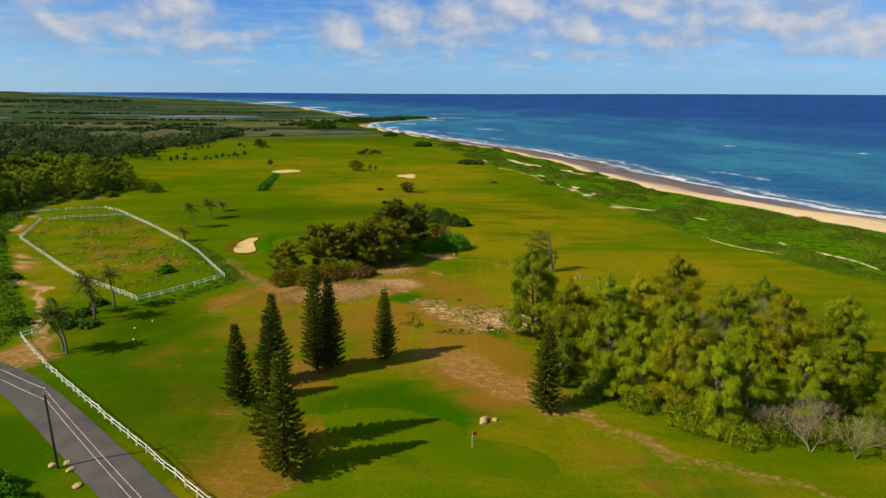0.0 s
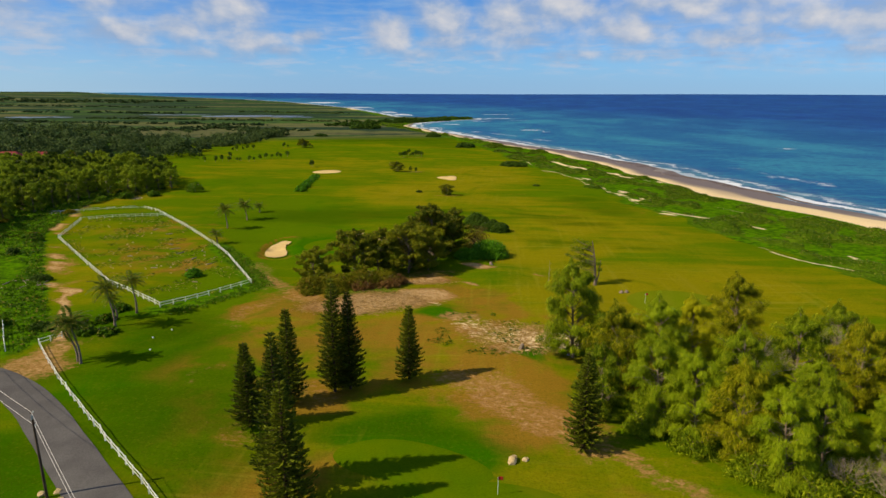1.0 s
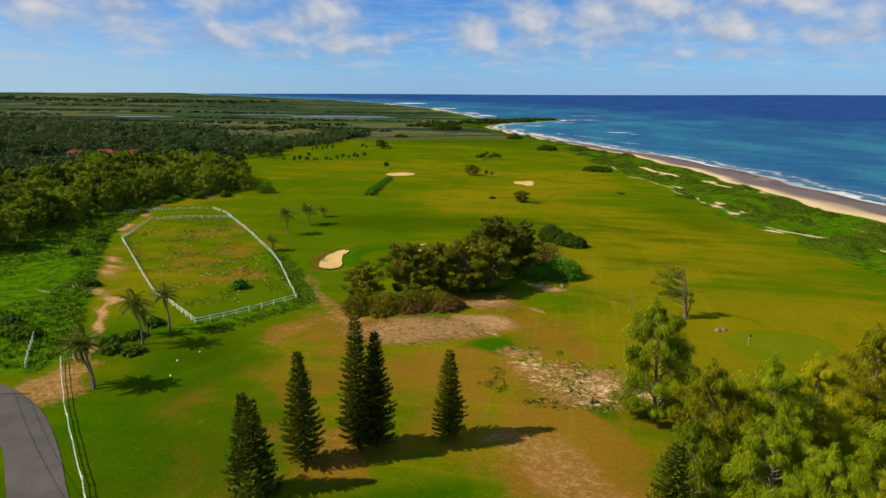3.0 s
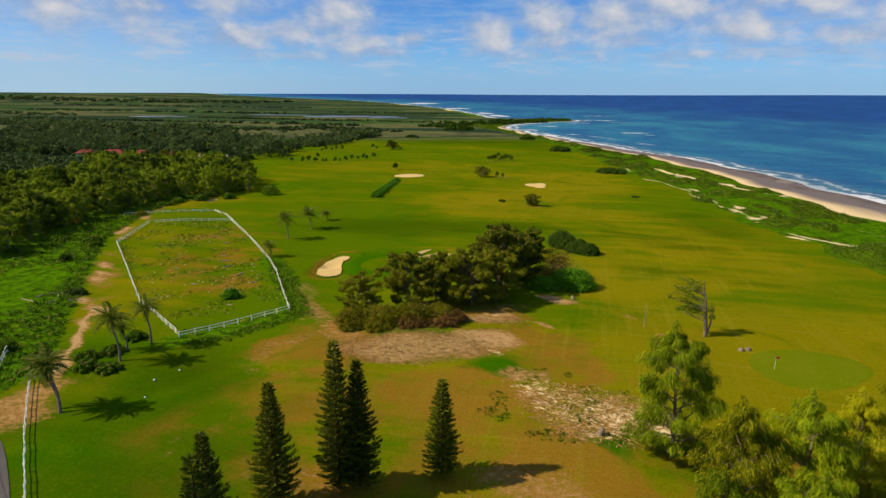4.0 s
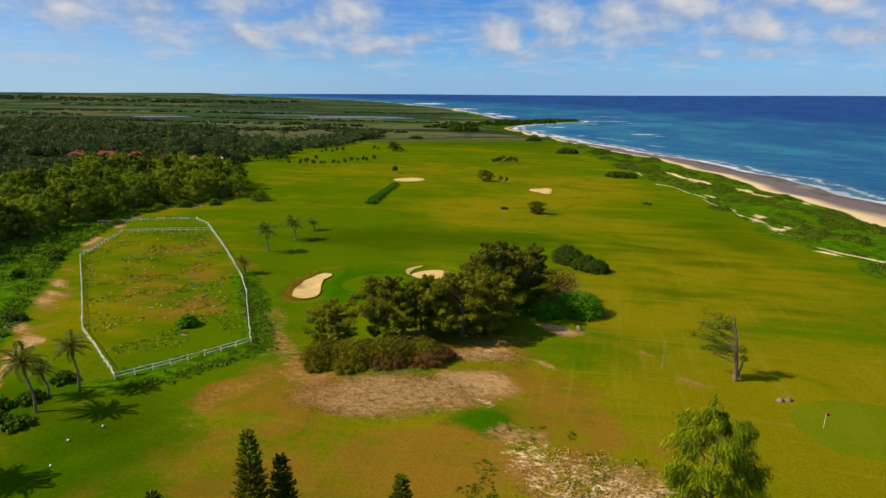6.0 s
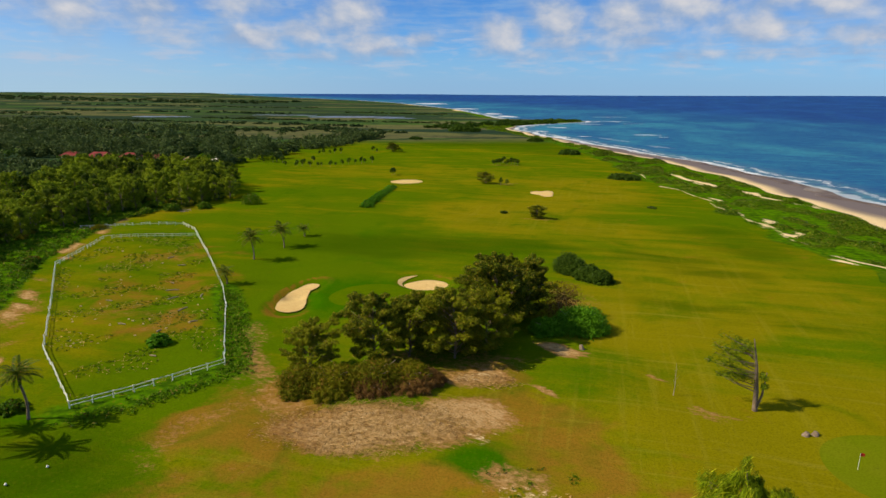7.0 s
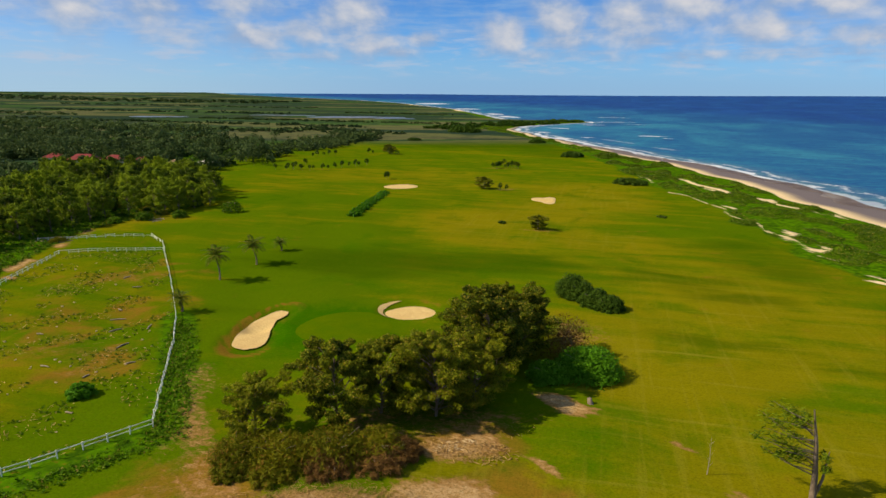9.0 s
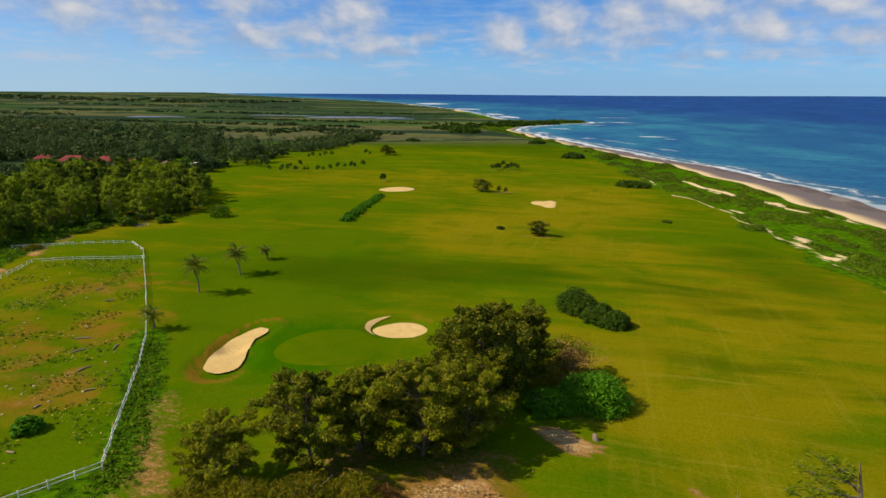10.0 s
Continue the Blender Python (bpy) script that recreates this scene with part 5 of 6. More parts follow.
FROND = frond_mesh(3.1)
PALM_LABEL = "coconut palm with drooping fronds standing on turf"
for x, y, h, lean, k in ((-62.6, 92.6, 7.0, -0.5, 1.2), (-63.6, 93.4, 6.0, -1.2, 1.0), (-66.8, 108.4, 7.4, -0.6, 1.15), (-66.9, 115.7, 6.6, -0.1, 0.95), (-69, 112.5, 4.0, -0.4, 0.8), (-85.6, 201.0, 6.2, -0.3, 1.25), (-85.0, 216.5, 5.2, -0.7, 1.3), (-86.0, 231.5, 2.4, -0.3, 0.9), (-79.0, 178.5, 2.8, -0.2, 0.9)):
    palm = empty("palm_tree")
    pts = [(lean * (i / 5) ** 1.5, 0.25 * math.sin(i), h * i / 5 - (0.3 if i == 0 else 0)) for i in range(6)]
    part("trunk", tubes_mesh("palm_trunk", [tube(pts, [0.26, 0.19, 0.16, 0.15, 0.14, 0.12], 8)]), M_BARK, palm)
    n = 19
    for i in range(n):
        fr = part("frond", FROND[0], M_PALM, palm)
        fr.matrix_local = Matrix.Translation(pts[-1]) @ pose(0, 0, 0, rnd(-14, 14), -62 + 78 * (i / n) + rnd(-8, 8), i * 137.5) @ Matrix.Diagonal((k, k, k, 1))
        rb = part("rib", FROND[1], M_PALM, fr)
    palm.matrix_world = pose(x, y, gz(x, y), 0, 0, 0)
    tagged(palm, PALM_LABEL if h > 3 else "short young coconut palm on turf", "palm tree", "coconut palms")
for x, y in ((-70, 105), (-73, 108), (-70.5, 111), (-71, 117), (-66, 105)):
    plant_shrub(x, y, 1.7, 2.0, M_WEEDS, "rank green undergrowth below the palms", "undergrowth below palms", per=50, clumps=12)


# ---- bare dead shrubs ----
def dead_mesh(h, seed):
    r = random.Random(seed)
    out = []

    def grow(p, d, L, w, depth):
        q = p + d * L * 0.5 + Vector((r.uniform(-.1, .1), r.uniform(-.1, .1), 0)) * L
        e = p + d * L
        out.append(tube([p, q, e], [w, w * 0.75, w * 0.5], 4))
        if depth:
            for _ in range(3):
                nd = (d + Vector((r.uniform(-.8, .8), r.uniform(-.8, .8), r.uniform(-.15, .55)))).normalized()
                grow(p + d * L * r.uniform(0.5, 1.0), nd, L * r.uniform(0.55, 0.8), w * 0.55, depth - 1)
    for _ in range(4):
        grow(Vector((0, 0, -0.2)), Vector((r.uniform(-.5, .5), r.uniform(-.5, .5), 1)).normalized(), h * 0.34, 0.07, 5)
    return tubes_mesh("dead_branches", out)


for i, (x, y, h) in enumerate([(45.5, 66, 8.0), (48.5, 62.5, 8.0), (44, 63.8, 6.0), (51.5, 60.5, 8.0), (50.0, 90.0, 13), (41, 67.5, 6.5), (38, 88, 12.5)]):
    ob = part("dead_tree", dead_mesh(h, i), M_PALEBARK)
    ob.matrix_world = pose(x, y, gz(x, y), 0, 0, 50 * i)
    tagged(ob, "bare pale dead tree with tangled branches among live trees", "dead tree", "bare dead trees")


# ---- fences ----
def plank_mesh(name, sx, sy, sz, bevel=0.012):
    bm = bmesh.new()
    box(bm, -sx / 2, -sy / 2, 0, sx / 2, sy / 2, sz)
    bmesh.ops.bevel(bm, geom=bm.edges[:], offset=bevel, segments=1, affect="EDGES")
    me = bpy.data.meshes.new(name)
    bm.to_mesh(me)
    bm.free()
    me.materials.append(M_WHITE)
    return me


POST, RAIL = plank_mesh("fence_post", 0.14, 0.14, 1.25), plank_mesh("fence_rail", 1.0, 0.05, 0.11)


def fence(path, label, rails=(0.45, 0.85, 1.22), gap=2.4, missing=0.0):
    root = empty("rail_fence")
    root.location = (path[0][0], path[0][1], gz(*path[0]))
    inv = Matrix.Translation(root.location).inverted()
    spots = []
    for (ax, ay), (bx, by) in zip(path, path[1:]):
        n = max(1, round(math.hypot(bx - ax, by - ay) / gap))
        spots += [(ax + (bx - ax) * k / n, ay + (by - ay) * k / n) for k in range(n)]
    spots.append(path[-1])
    spots = [Vector((x + rnd(-.08, .08), y + rnd(-.08, .08), gz(x, y))) for x, y in spots]
    for i, s in enumerate(spots):
        a = spots[min(i + 1, len(spots) - 1)] - spots[max(i - 1, 0)]
        post = part("post", POST, M_WHITE, root)
        post.matrix_local = inv @ pose(s.x, s.y, s.z - 0.08, rnd(-3, 3), rnd(-3, 3), math.degrees(math.atan2(a.y, a.x)))
        if i:
            p = spots[i - 1]
            d = s - p
            for z in rails:
                if rnd(0, 1) < missing:
                    continue
                rl = part("rail", RAIL, M_WHITE, root)
                rl.matrix_local = inv @ (Matrix.Translation((p + s) / 2 + Vector((0, 0, z - 0.08 + rnd(-0.03, 0.03)))) @ pose(0, 0, 0, 0, -math.degrees(math.atan2(d.z, math.hypot(d.x, d.y))), math.degrees(math.atan2(d.y, d.x))) @ Matrix.Diagonal((d.length + 0.12, 1, 1, 1)))
    return tagged(root, label, "fence")


fence([(-14, 44.5), (-25.7, 54.6), (-42.3, 69.0), (-56.8, 82.0), (-68.0, 92.5), (-74.9, 99.5), (-73.3, 103)], "long white post-and-rail fence beside the road", (0.5, 1.05))
fence([(-78.4, 96.3), (-87.7, 107.1)], "short white post-and-rail fence beside a track", (0.5, 1.05))
fence(PADDOCK + PADDOCK[:1], "white post-and-rail paddock fence on weedy grass", (0.5, 1.05), 2.6, 0.05)
fence([(-119.5, 223.8), (-126.2, 231), (-135.7, 238), (-154.6, 227.5), (-163, 221.5)], "old white fence round a strip behind the paddock", (0.55, 1.0), 2.8, 0.15)

# ---- power line ----
pole = empty("utility_pole")
shaft = part("shaft", tubes_mesh("pole_shaft", [tube([(0, 0, -0.5), (0, 0, 5), (0, 0, 10)], [0.16, 0.13, 0.10], 10)]), M_POLE, pole)
bm = bmesh.new()
box(bm, -0.1, -0.14, 9.2, 0.1, 0.14, 9.75)
part("bracket", bm, M_WIRE, pole, "small grey metal bracket")
for z in (10.05, 8.6):
    part("insulator", tubes_mesh("insulator", [tube([(0.16, 0, z - 0.2), (0.16, 0, z - 0.1), (0.16, 0, z)], [0.05, 0.08, 0.04], 8)]), M_WHITE, pole)
pole.matrix_world = pose(-43.7, 59.9, gz(-43.7, 59.9), 0, 0, 40)
tagged(pole, "dark wooden utility pole beside the asphalt road", "utility pole", "power line poles")
for x, y in ((-3.7, 23.0), (-82.0, 85.5)):
    tagged(copy_thing(pole, pose(x, y, gz(x, y), 0, 0, 40)), "dark wooden utility pole beside the asphalt road", "utility pole", "power line poles")
for z, off in ((10.0, 0.0), (8.5, 0.12)):
    ends = [(-3.7 + off, 23.0, gz(-3.7, 23) + z), (-43.7 + off, 59.9, gz(-43.7, 59.9) + z), (-82 + off, 85.5, gz(-82, 85.5) + z)]
    for a, b in zip(ends, ends[1:]):
        pts = [(a[0] + (b[0] - a[0]) * k / 12, a[1] + (b[1] - a[1]) * k / 12, a[2] + (b[2] - a[2]) * k / 12 - 0.9 * (1 - (k / 6 - 1) ** 2)) for k in range(13)]
        tagged(part("power_cable", tubes_mesh("cable", [tube(pts, [0.025] * 13, 5)]), M_WIRE), "thin pale power cable strung between poles", "cable", "power cables")


# ---- stones and small things ----
def stone_mesh(r, seed, flat=0.6):
    bm = bmesh.new()
    bmesh.ops.create_icosphere(bm, subdivisions=2, radius=r)
    for v in bm.verts:
        n = noise.noise(v.co * (1.3 / r) + Vector((seed, 0, 0)))
        v.co *= 1 + 0.35 * n
        v.co.z *= flat
    me = bpy.data.meshes.new("stone")
    bm.to_mesh(me)
    bm.free()
    me.materials.append(M_STONE)
    return me


STONES = [stone_mesh(1.0, s, 0.55) for s in range(5)]


def stone(x, y, r, label, group="", turn=None):
    ob = part("rock", STONES[int(rnd(0, 4.99))], M_STONE)
    ob.matrix_world = pose(x, y, gz(x, y) + r * 0.2, 0, 0, rnd(0, 360)) @ Matrix.Diagonal((r, r * rnd(0.6, 1), r, 1))
    return tagged(ob, label, "rock", group)


stone(5.3, 70.4, 0.85, "large pale rock lying beside the putting green")
stone(6.8, 70.9, 0.4, "small pale rock beside a larger one")
for x, y in ((-43.2, 60.8), (-44.6, 60.3), (-42.0, 59.4), (-39.5, 56.5), (-38.5, 53.0), (-37.6, 52.6)):
    stone(x, y, rnd(0.3, 0.55), "pale stone lying on the road verge", "verge stones")
n_ = 0
while n_ < 48:
    x, y = rnd(-140, -54), rnd(122, 220)
    if bool(inside(np.array(x), np.array(y), PADDOCK)) and float(along(np.array(x), np.array(y), PADDOCK + PADDOCK[:1])) > 3 and (ellipse(x, y, -80, 155, 22, 16, 45) < 1 or rnd(0, 1) < 0.3):
        stone(x, y, rnd(0.12, 0.32), "pale loose stone in the weedy paddock", "paddock stones")
        n_ += 1
for i in range(60):
    a, q = rnd(0, 6.28), math.sqrt(rnd(0, 1))
    stone(9 + math.cos(a) * q * 9, 110 + math.sin(a) * q * 7, rnd(0.08, 0.22), "pale coral stone on bare earth", "stones on bare earth")


def log(x, y, L, turn):
    ob = part("log", tubes_mesh("log", [tube([(-L / 2, 0, 0.1), (0, 0.05 * L, 0.14), (L / 2, 0, 0.1)], [0.14, 0.13, 0.09], 7)]), M_PALEBARK)
    ob.matrix_world = pose(x, y, gz(x, y), 0, 0, turn)
    tagged(ob, "weathered pale log lying in the grass", "log", "fallen logs")


for x, y in ((-84, 166), (-79, 169), (-88, 171), (-77, 160), (-73, 148), (-92, 176), (-70, 154), (-100, 190), (-108, 196), (-66, 138), (-95, 160), (-82, 149)):
    log(x, y, rnd(1.2, 3.0), rnd(0, 180))
# driftwood heaps at the wood's edge
for hx, hy, n in ((-160, 225, 16), (-156, 263, 10), (-104, 133, 10)):
    for k in range(n):
        log(hx + rnd(-5, 5), hy + rnd(-3, 3), rnd(1.5, 5), rnd(0, 180))


def stump(x, y, h):
    ob = part("tree_stump", tubes_mesh("stump", [tube([(0, 0, -0.2), (0, 0, 0.2), (0.05, 0, h), (0.05, 0, h + 0.01)], [0.55, 0.4, 0.3, 0.02], 10)]), M_BARK)
    ob.matrix_world = pose(x, y, gz(x, y), rnd(-10, 10), 10, rnd(0, 360))
    tagged(ob, "broken grey tree stump on bare ground", "tree stump", "stumps")


for x, y, h in ((8.0, 104.5, 0.9), (16, 103, 0.7), (33.2, 139.6, 0.5), (32, 139.2, 0.5), (3, 160.2, 0.8)):
    stump(x, y, h)
bare = part("sapling", tubes_mesh("sapling", [tube([(0, 0, -0.2), (0.1, 0, 2), (0, 0, 5)], [0.06, 0.04, 0.01], 5)] + [tube([(0.05, 0, 1 + 0.5 * k), (0.5 * math.cos(k * 2), 0.5 * math.sin(k * 2), 1.8 + 0.5 * k)], [0.02, 0.006], 4) for k in range(7)]), M_PALEBARK)
bare.matrix_world = pose(16.5, 146, gz(16.5, 146))
tagged(bare, "thin bare leafless sapling on the turf", "sapling")


def flag(x, y):
    root = empty("golf_flag")
    part("pin", tubes_mesh("pin", [tube([(0, 0, -0.2), (0, 0, 1.1), (0, 0, 2.2)], [0.022, 0.02, 0.018], 6)]), M_WHITE, root)
    V, Q = [], []
    for i in range(6):
        for j in range(3):
            for side in (-0.006, 0.006):
                V.append((0.02 + 0.11 * i, 0.06 * math.sin(i * 1.1) + side, 1.75 + 0.2 * j - 0.01 * i))
    for i in range(5):
        for j in range(2):
            a = (i * 3 + j) * 2
            Q += [(a, a + 6, a + 8, a + 2), (a + 1, a + 3, a + 9, a + 7)]
    part("cloth", fast_mesh("flag_cloth", V, Q, True), M_FLAG, root, "red flag cloth")
    root.matrix_world = pose(x, y, gz(x, y) + 0.07, 0, 0, 20)
    tagged(root, "red golf flag on a thin white pin", "golf flag", "golf flags")


flag(3.5, 63.7)
flag(35.5, 132.4)


def marker(x, y):
    bm = bmesh.new()
    bmesh.ops.create_uvsphere(bm, u_segments=10, v_segments=6, radius=0.16)
    ob = part("tee_marker", bm, M_WHITE)
    ob.matrix_world = pose(x, y, gz(x, y) + 0.1)
    tagged(ob, "small white tee marker on the turf", "tee marker", "tee markers")


for x, y in ((-57, 104), (-55, 99.5), (-55.6, 108)):
    marker(x, y)

# ---- woods ----
WOOD_EDGE = [(-150, 160), (-155, 176), (-164, 205), (-169, 232), (-167, 252), (-165, 268), (-156, 285), (-153, 297)]
LOW = [bough_tree("wood_tree", 14, 4.6, 26, 120, 0.40, 0.22, 0.5, 0.05, 1.0, 0.12, (-0.02, 0), 0.4, 0.014, 2, 1.0) for _ in range(4)]
spots = []
for i in range(4000):
    if len(spots) >= 300:
        break
    y = rnd(150, 372)
    edge = np.interp(y, [p[1] for p in WOOD_EDGE] + [330, 400], [p[0] for p in WOOD_EDGE] + [-172, -250])
    x = edge - 3 - 105 * rnd(0, 1) ** 1.6
    if all((x - a) ** 2 + (y - b) ** 2 > 4.4 ** 2 for a, b in spots):
        spots.append((x, y))
for i, (x, y) in enumerate(spots):
    plant_tree("ironwood_tree", LOW[i % 4], M_BARK, (M_IRON_FAR, M_IRON_FAR, M_IRON_DARK, M_IRON_FAR)[i % 4], x, y, rnd(0.7, 1.0), rnd(0, 360), "tall ironwood tree in a dense dark wood", "ironwood wood", category="ironwood tree")


def woods(name, count, region, mat, leaf, per, h, label, wide=1.0):
    """Far woods as one mass of uneven crowns."""
    parts_ = []
    for _ in range(count):
        x, y = region()
        z = gz(x, y)
        hh = h * rnd(0.35, 1.1) * (0.85 + 0.6 * noise.noise(Vector((x / 35, y / 35, 1))))
        ww = hh * wide
        for k in range(7):
            q = rnd(0.08, 0.85)
            off = 0.6 * (1 - 0.6 * q)
            parts_.append(clump_leaves((x + rnd(-off, off) * ww, y + rnd(-off, off) * ww, z + hh * q), hh * rnd(0.18, 0.36) * min(wide, 1.6), per, leaf * rnd(0.7, 1.2), 0.05, 0.75, 0.7))
    return tagged(part(name, join_leaves(name, parts_), mat), label, "woods", kind="stuff")


def band(ax, ay, bx, by, w):
    def pick():
        f, g = rnd(0, 1), rnd(-1, 1)
        d = Vector((bx - ax, by - ay)).normalized()
        return ax + (bx - ax) * f - d.y * w * g, ay + (by - ay) * f + d.x * w * g
    return pick


woods("woods", 230, band(-236, 470, -560, 500, 58), M_WOODS, 0.75, 60, 18, "dark mixed woods behind the houses")
woods("scrub", 200, band(-240, 480, -640, 560, 90), M_MEADOW, 0.8, 26, 5, "bright low scrub and clearings among the woods", 2.2)
woods("woods", 180, band(-300, 575, -700, 650, 50), M_WOODS, 0.9, 44, 16, "dark mixed woods on flat land")
woods("woods", 260, band(-262, 560, -262, 735, 26), M_WOODS, 0.9, 14, 9, "dark low woods at the end of the turf")
woods("woods", 220, band(-500, 760, -1000, 860, 40), M_WOODS, 1.4, 12, 12, "dark woods far over the fields", 1.6)
woods("woods", 200, band(-290, 340, -440, 372, 34), M_WOODS, 0.8, 15, 8, "dark woods between the houses and the field")
woods("woods", 220, band(-235, 925, -95, 1170, 34), M_DARKSHRUB, 1.4, 12, 5.5, "low dark scrub along the headland", 2.0)
woods("woods", 130, band(-110, 1180, -38, 1244, 18), M_DARKSHRUB, 1.4, 12, 4.5, "low dark scrub on the tip of the headland", 2.0)
for ax, ay, bx, by, w, n, h in ((-330, 930, -1100, 1010, 14, 150, 4), (-260, 1060, -760, 1120, 14, 120, 3.5), (-700, 1390, -1500, 1420, 20, 110, 5), (-330, 1450, -620, 1520, 24, 80, 3.5), (-800, 1800, -1900, 1900, 30, 110, 6), (-1100, 1150, -1700, 1250, 40, 80, 6), (-380, 790, -620, 830, 25, 110, 4), (-250, 780, -420, 880, 30, 110, 3.5)):
    woods("hedgerow", n, band(ax, ay, bx, by, w), M_WOODS, 1.5, 9, h, "long low dark hedgerow between far fields", 3.5)
woods("woods", 260, band(-1300, 2400, -3300, 2500, 200), M_WOODS, 4.5, 9, 9, "dark wooded rise at the horizon", 4.0)


# ---- houses ----
def house(x, y, w, d, h, roof_h, turn, roof_mat, label):
    root = empty("house")
    bm = bmesh.new()
    t = 0.25
    for b in ((-w / 2, -d / 2, w / 2, -d / 2 + t), (-w / 2, d / 2 - t, w / 2, d / 2), (-w / 2, -d / 2 + t, -w / 2 + t, d / 2 - t), (w / 2 - t, -d / 2 + t, w / 2, d / 2 - t)):
        box(bm, b[0], b[1], -0.3, b[2], b[3], h)
    part("wall", bm, M_PLASTER, root)
    o = 0.9
    V = [(-w / 2 - o, -d / 2 - o, h - 0.1), (w / 2 + o, -d / 2 - o, h - 0.1), (w / 2 + o, d / 2 + o, h - 0.1), (-w / 2 - o, d / 2 + o, h - 0.1), (-w / 2 + d * 0.35, 0, h + roof_h), (w / 2 - d * 0.35, 0, h + roof_h)]
    V += [(a, b, c + 0.2) for a, b, c in V]
    F = [(0, 3, 2, 1), (6, 7, 11, 10), (8, 9, 10, 11), (7, 8, 11), (9, 6, 10), (0, 1, 7, 6), (1, 2, 8, 7), (2, 3, 9, 8), (3, 0, 6, 9)]
    part("roof", mesh_of("roof", V, F), roof_mat, root)
    for k in (-0.3, 0.3):
        bm = bmesh.new()
        box(bm, w * k - 0.8, -d / 2 - 0.05, h * 0.35, w * k + 0.8, -d / 2 - 0.003, h * 0.8)
        part("window", bm, M_GLASS, root)
    bm = bmesh.new()
    box(bm, -0.5, -d / 2 - 0.06, -0.2, 0.5, -d / 2 - 0.003, 2.0)
    part("door", bm, M_POLE, root)
    root.matrix_world = pose(x, y, gz(x, y), 0, 0, turn)
    tagged(root, label, "house", "houses in the wood")


RED = "long house with a red roof among dark trees"
house(-345, 424, 17, 10, 3.6, 3.4, 10, M_REDROOF, RED)
house(-326, 432, 13, 9, 3.4, 3.0, 5, M_REDROOF, RED)
house(-376, 430, 12, 9, 3.4, 2.6, 12, M_REDROOF, RED)
house(-305, 436, 10, 8, 3.2, 2.6, 0, M_REDROOF, RED)
house(-273, 430, 11, 8, 3.0, 2.2, 0, M_TANROOF, "low house with a tan roof at the wood's edge")
house(-262, 444, 8, 5, 2.4, 0.8, 0, M_PLASTER, "small pale shed at the wood's edge")

# ---- dune scrub and weeds ----
def scrub_cover():
    ys = spans((95, 330, 1.3), (330, 620, 2.6), (620, 1010, 6))
    cols = 44
    V, keep = [], []
    for y in ys:
        a = float(dune_edge(y)) + 0.5
        b = float(shore(y)) - float(np.interp(y, [0, 180, 240, 292, 384, 477, 608, 720, 900, 1050], [62, 62, 62, 50, 34, 32, 26, 20, 14, 4])) - 1
        for c in range(cols + 1):
            V.append((a + (b - a) * c / cols, y))
    P = np.array(V)
    x, y = P[:, 0], P[:, 1]
    into = x - dune_edge(y)
    rim = np.tile(np.minimum(np.arange(cols + 1), np.arange(cols, -1, -1)) / 5.0, len(ys))
    lumps = np.array([0.02 + 1.35 * noise.fractal(Vector((p[0] / 15, p[1] / 24, 0)), 1.0, 2.0, 3) for p in P])
    h = 2.4 * np.clip(lumps, -0.35, 1.1) * smooth(rim, 0, 1) * (0.3 + 0.7 * smooth(into, 4, 14)) - 3.4 * trails(x, y)
    z = height(x, y) + h
    n = len(ys)
    idx = np.arange(n * (cols + 1)).reshape(n, cols + 1)
    Q = np.stack([idx[:-1, :-1], idx[:-1, 1:], idx[1:, 1:], idx[1:, :-1]], -1).reshape(-1, 4)
    Q = Q[(h[Q] > 0.05).any(1)]
    tagged(part("dune_scrub", fast_mesh("scrub_mass", np.stack([x, y, z], 1), Q, True), M_SCRUBCORE), "dense low green beach scrub over the dunes", "scrub", kind="stuff")
    ok = np.where(h > 0.15)[0]
    wgt = np.where(y[ok] < 330, 1.0, np.where(y[ok] < 620, 1.0, 0.5))
    pick = rng.choice(ok, 140000, p=wgt / wgt.sum())
    sz = np.clip(0.1 + np.hypot(x[pick], y[pick]) / 1500, 0.2, 0.7)[:, None]
    c = np.stack([x[pick], y[pick], z[pick]], 1) + rng.normal(scale=(0.5, 0.7, 0.14), size=(len(pick), 3))
    nn = unit(rng.normal(scale=0.4, size=(len(pick), 3)) + np.array([0, 0, 1.0]))
    a = unit(np.cross(nn, rng.normal(size=nn.shape)))
    tagged(part("dune_scrub", leaves_mesh("scrub_leaves", c, a * sz, np.cross(nn, a) * sz * 0.6), M_SCRUB), "small bright green leaves of the beach scrub", "scrub", kind="stuff")


def weed_cover(name, count, pick, h, size, mat, label):
    c = np.array([pick() for _ in range(count)])
    z = height(c[:, 0], c[:, 1])
    k = rng.uniform(0.3, 1.0, (count, 1))
    per = 9
    C = np.repeat(np.column_stack([c, z + h * k[:, 0] * 0.4]), per, 0) + rng.normal(scale=(0.35, 0.35, 0.1), size=(count * per, 3)) * h
    nn = unit(rng.normal(scale=0.8, size=C.shape) + np.array([0, 0, 0.7]))
    a = unit(np.cross(nn, rng.normal(size=nn.shape)))
    s = np.repeat(k, per, 0) * size * rng.uniform(0.6, 1.2, (count * per, 1))
    tagged(part(name, leaves_mesh(name, C, a * s, np.cross(nn, a) * s * 0.55), mat), label, "weeds", kind="stuff")


def beside_track():
    while True:
        y = rnd(96, 300)
        e = np.interp(y, [96, 104, 148, 185, 221, 240, 300], [-76, -77, -111, -139, -156, -162, -160])
        x = e - 60 * rnd(0, 1) ** 1.3
        if ellipse(x, y, -119, 137, 21, 9, 119) > 1:
            return x, y


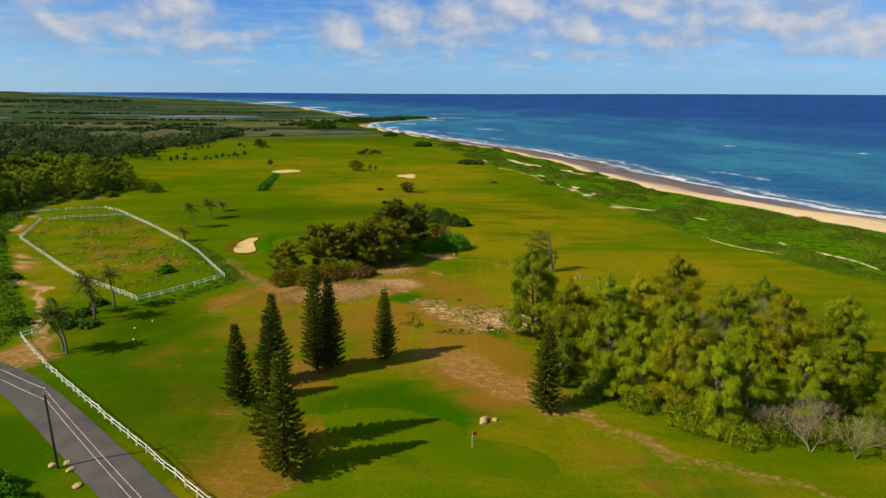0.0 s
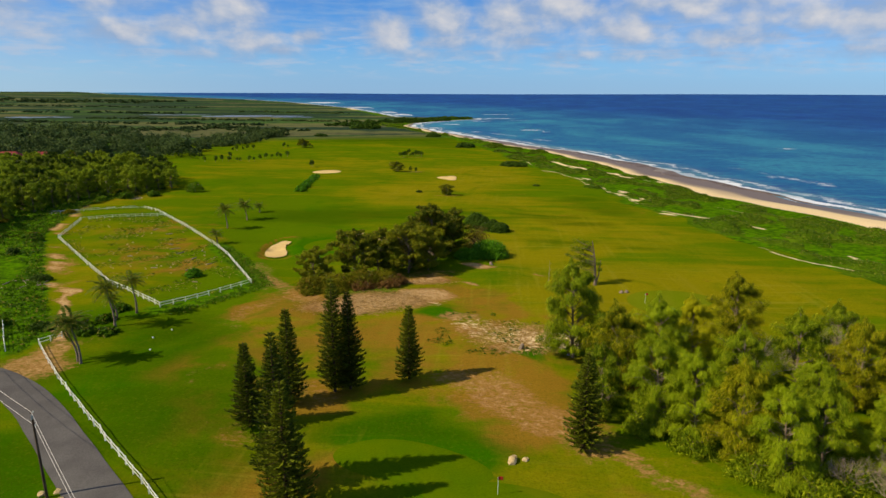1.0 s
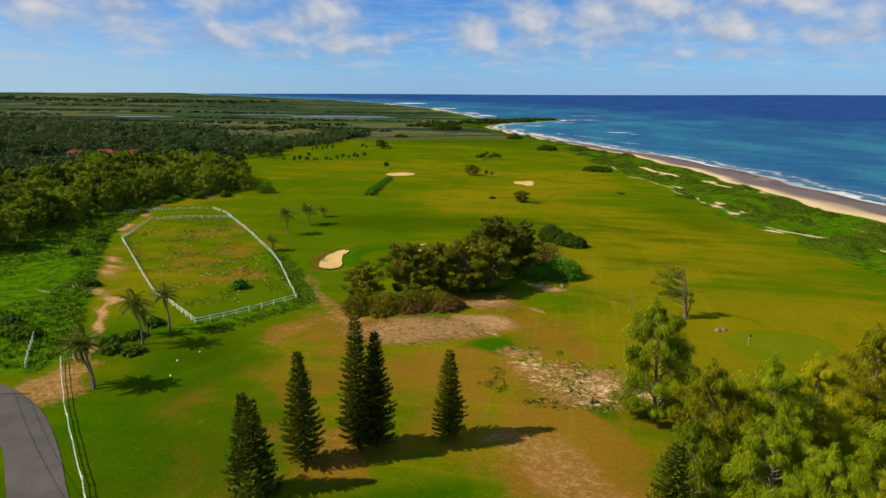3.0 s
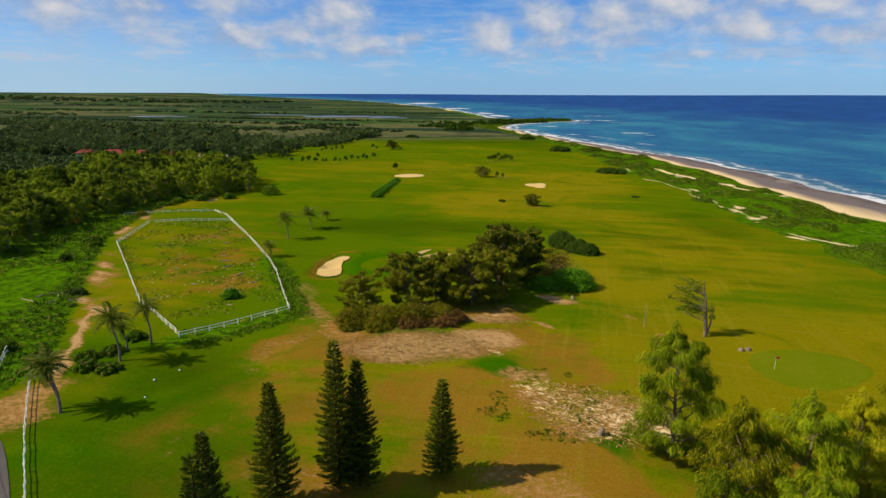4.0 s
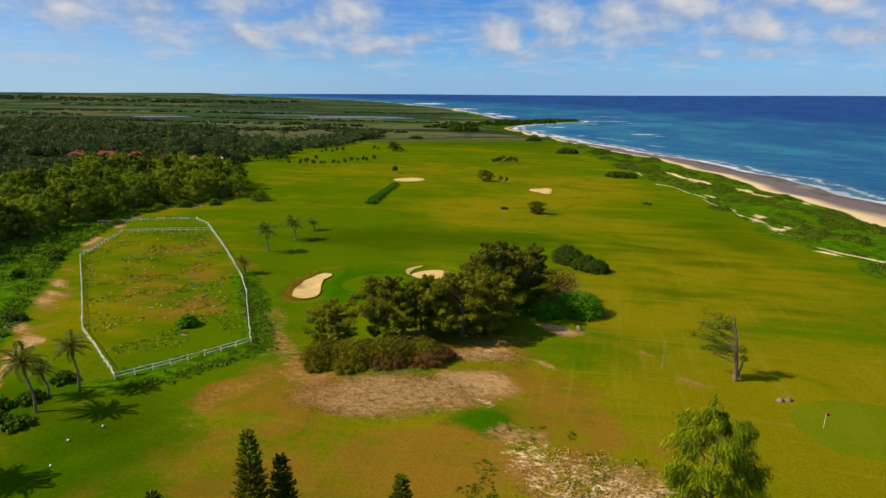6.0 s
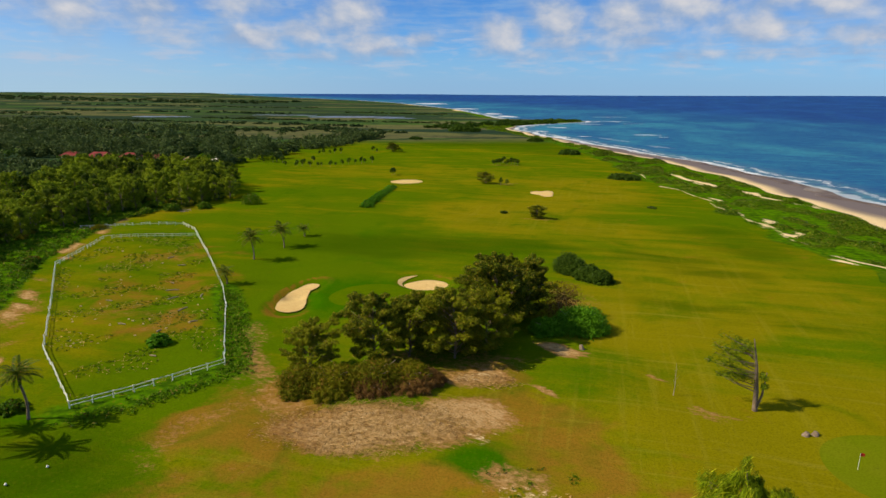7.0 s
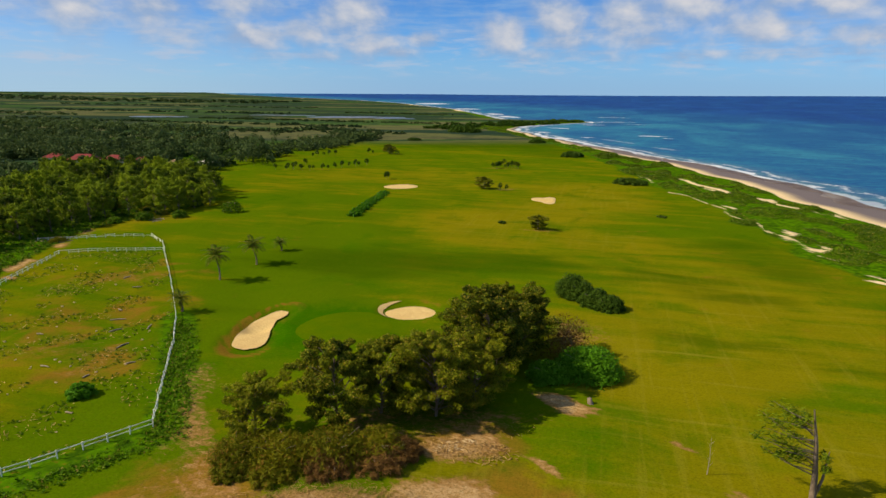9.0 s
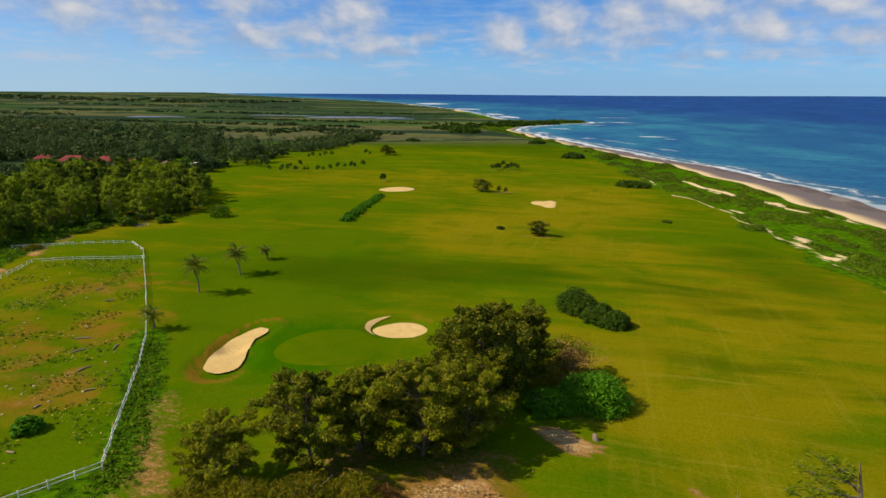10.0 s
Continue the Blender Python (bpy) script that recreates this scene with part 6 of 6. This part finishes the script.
def by_fence():
    f = rnd(0, 1)
    p = [(-62, 117.5), (-50, 137), (-57, 148), (-67, 162), (-76, 174)]
    k = min(3, int(f * 4))
    q = f * 4 - k
    return p[k][0] + (p[k + 1][0] - p[k][0]) * q + rnd(-1, 3.2), p[k][1] + (p[k + 1][1] - p[k][1]) * q - rnd(-1.5, 3.0)


def in_paddock():
    while True:
        x, y = rnd(-140, -54), rnd(122, 222)
        if inside(np.array(x), np.array(y), PADDOCK) and noise.noise(Vector((x / 9, y / 9, 0))) > 0.0:
            return x, y


def on_earth():
    while True:
        x, y = rnd(-12, 18), rnd(100, 126)
        if noise.noise(Vector((x / 4, y / 4, 3))) > 0.15 and ellipse(x, y, 3, 112, 13, 11) < 1:
            return x, y


def sticks(name, count, pick, size, mat, label, tilt=0.25, shape=0.05):
    """Thin litter lying on the ground."""
    c = np.array([pick() for _ in range(count)])
    z = height(c[:, 0], c[:, 1]) + rng.uniform(0.03, 0.22, count)
    a = rng.uniform(0, 2 * math.pi, count)
    u = unit(np.stack([np.cos(a), np.sin(a), rng.normal(scale=tilt, size=count)], 1)) * (size * rng.uniform(0.4, 1.4, (count, 1)))
    v = unit(np.cross(u, rng.normal(scale=0.4, size=u.shape) + np.array([0, 0, 1.0]))) * (size * shape)
    tagged(part(name, leaves_mesh(name, np.column_stack([c, z]), u, v), mat), label, name.replace("_", " "), kind="stuff")


def within(cx, cy, rx, ry, turn=0.0):
    def pick():
        a, q = rnd(0, 2 * math.pi), math.sqrt(rnd(0, 1)) * rnd(0.8, 1.1)
        u, v, t = rx * q * math.cos(a), ry * q * math.sin(a), radians(turn)
        return cx + u * math.cos(t) - v * math.sin(t), cy + u * math.sin(t) + v * math.cos(t)
    return pick


sticks("brushwood", 4600, within(-23, 125.5, 14.5, 6.5, 14), 0.5, M_TWIGS, "pale twigs and dead brushwood heaped on bare earth")
sticks("brushwood", 1500, within(7, 110, 10, 8, -20), 0.36, M_TWIGS, "pale wood chips and litter on bare earth", 0.2, 0.16)
sticks("brushwood", 500, within(-19, 147, 16, 5, 15), 0.4, M_TWIGS, "dead twigs lying under the grove", 0.5)
sticks("brushwood", 1700, in_paddock, 0.26, M_TWIGS, "pale stalks and litter in the weedy paddock", 0.3, 0.22)
sticks("brushwood", 500, within(-11, 143.5, 6, 3), 0.36, M_TWIGS, "pale wood chips and litter on bare earth", 0.2, 0.14)
THICK = [shrub_meshes(1.9, 2.0, 16, 70, 0.24, 0.4) for _ in range(3)]
for i in range(60):
    x, y = beside_track()
    plant_shrub(x, y, 1.9, 2.0, M_WEEDS if i % 3 == 0 else M_BRUSH if i % 3 == 1 else M_DARKSHRUB, "rank rounded bush in the weeds beside a dirt track", "bushes beside the track", kind="bush", stretch=(rnd(0.7, 1.5), rnd(0.7, 1.5)), turn=rnd(0, 360), meshes=THICK[i % 3])
scrub_cover()
weed_cover("weeds", 6500, beside_track, 1.1, 0.42, M_WEEDS, "rank green weeds beside a dirt track")
weed_cover("weeds", 800, by_fence, 0.7, 0.28, M_WEEDS, "bright green weeds along the paddock fence")
weed_cover("weeds", 1600, in_paddock, 0.4, 0.18, M_WEEDS, "scattered low weeds in the paddock")
weed_cover("weeds", 500, on_earth, 0.35, 0.13, M_WEEDS, "scattered weeds on bare earth")
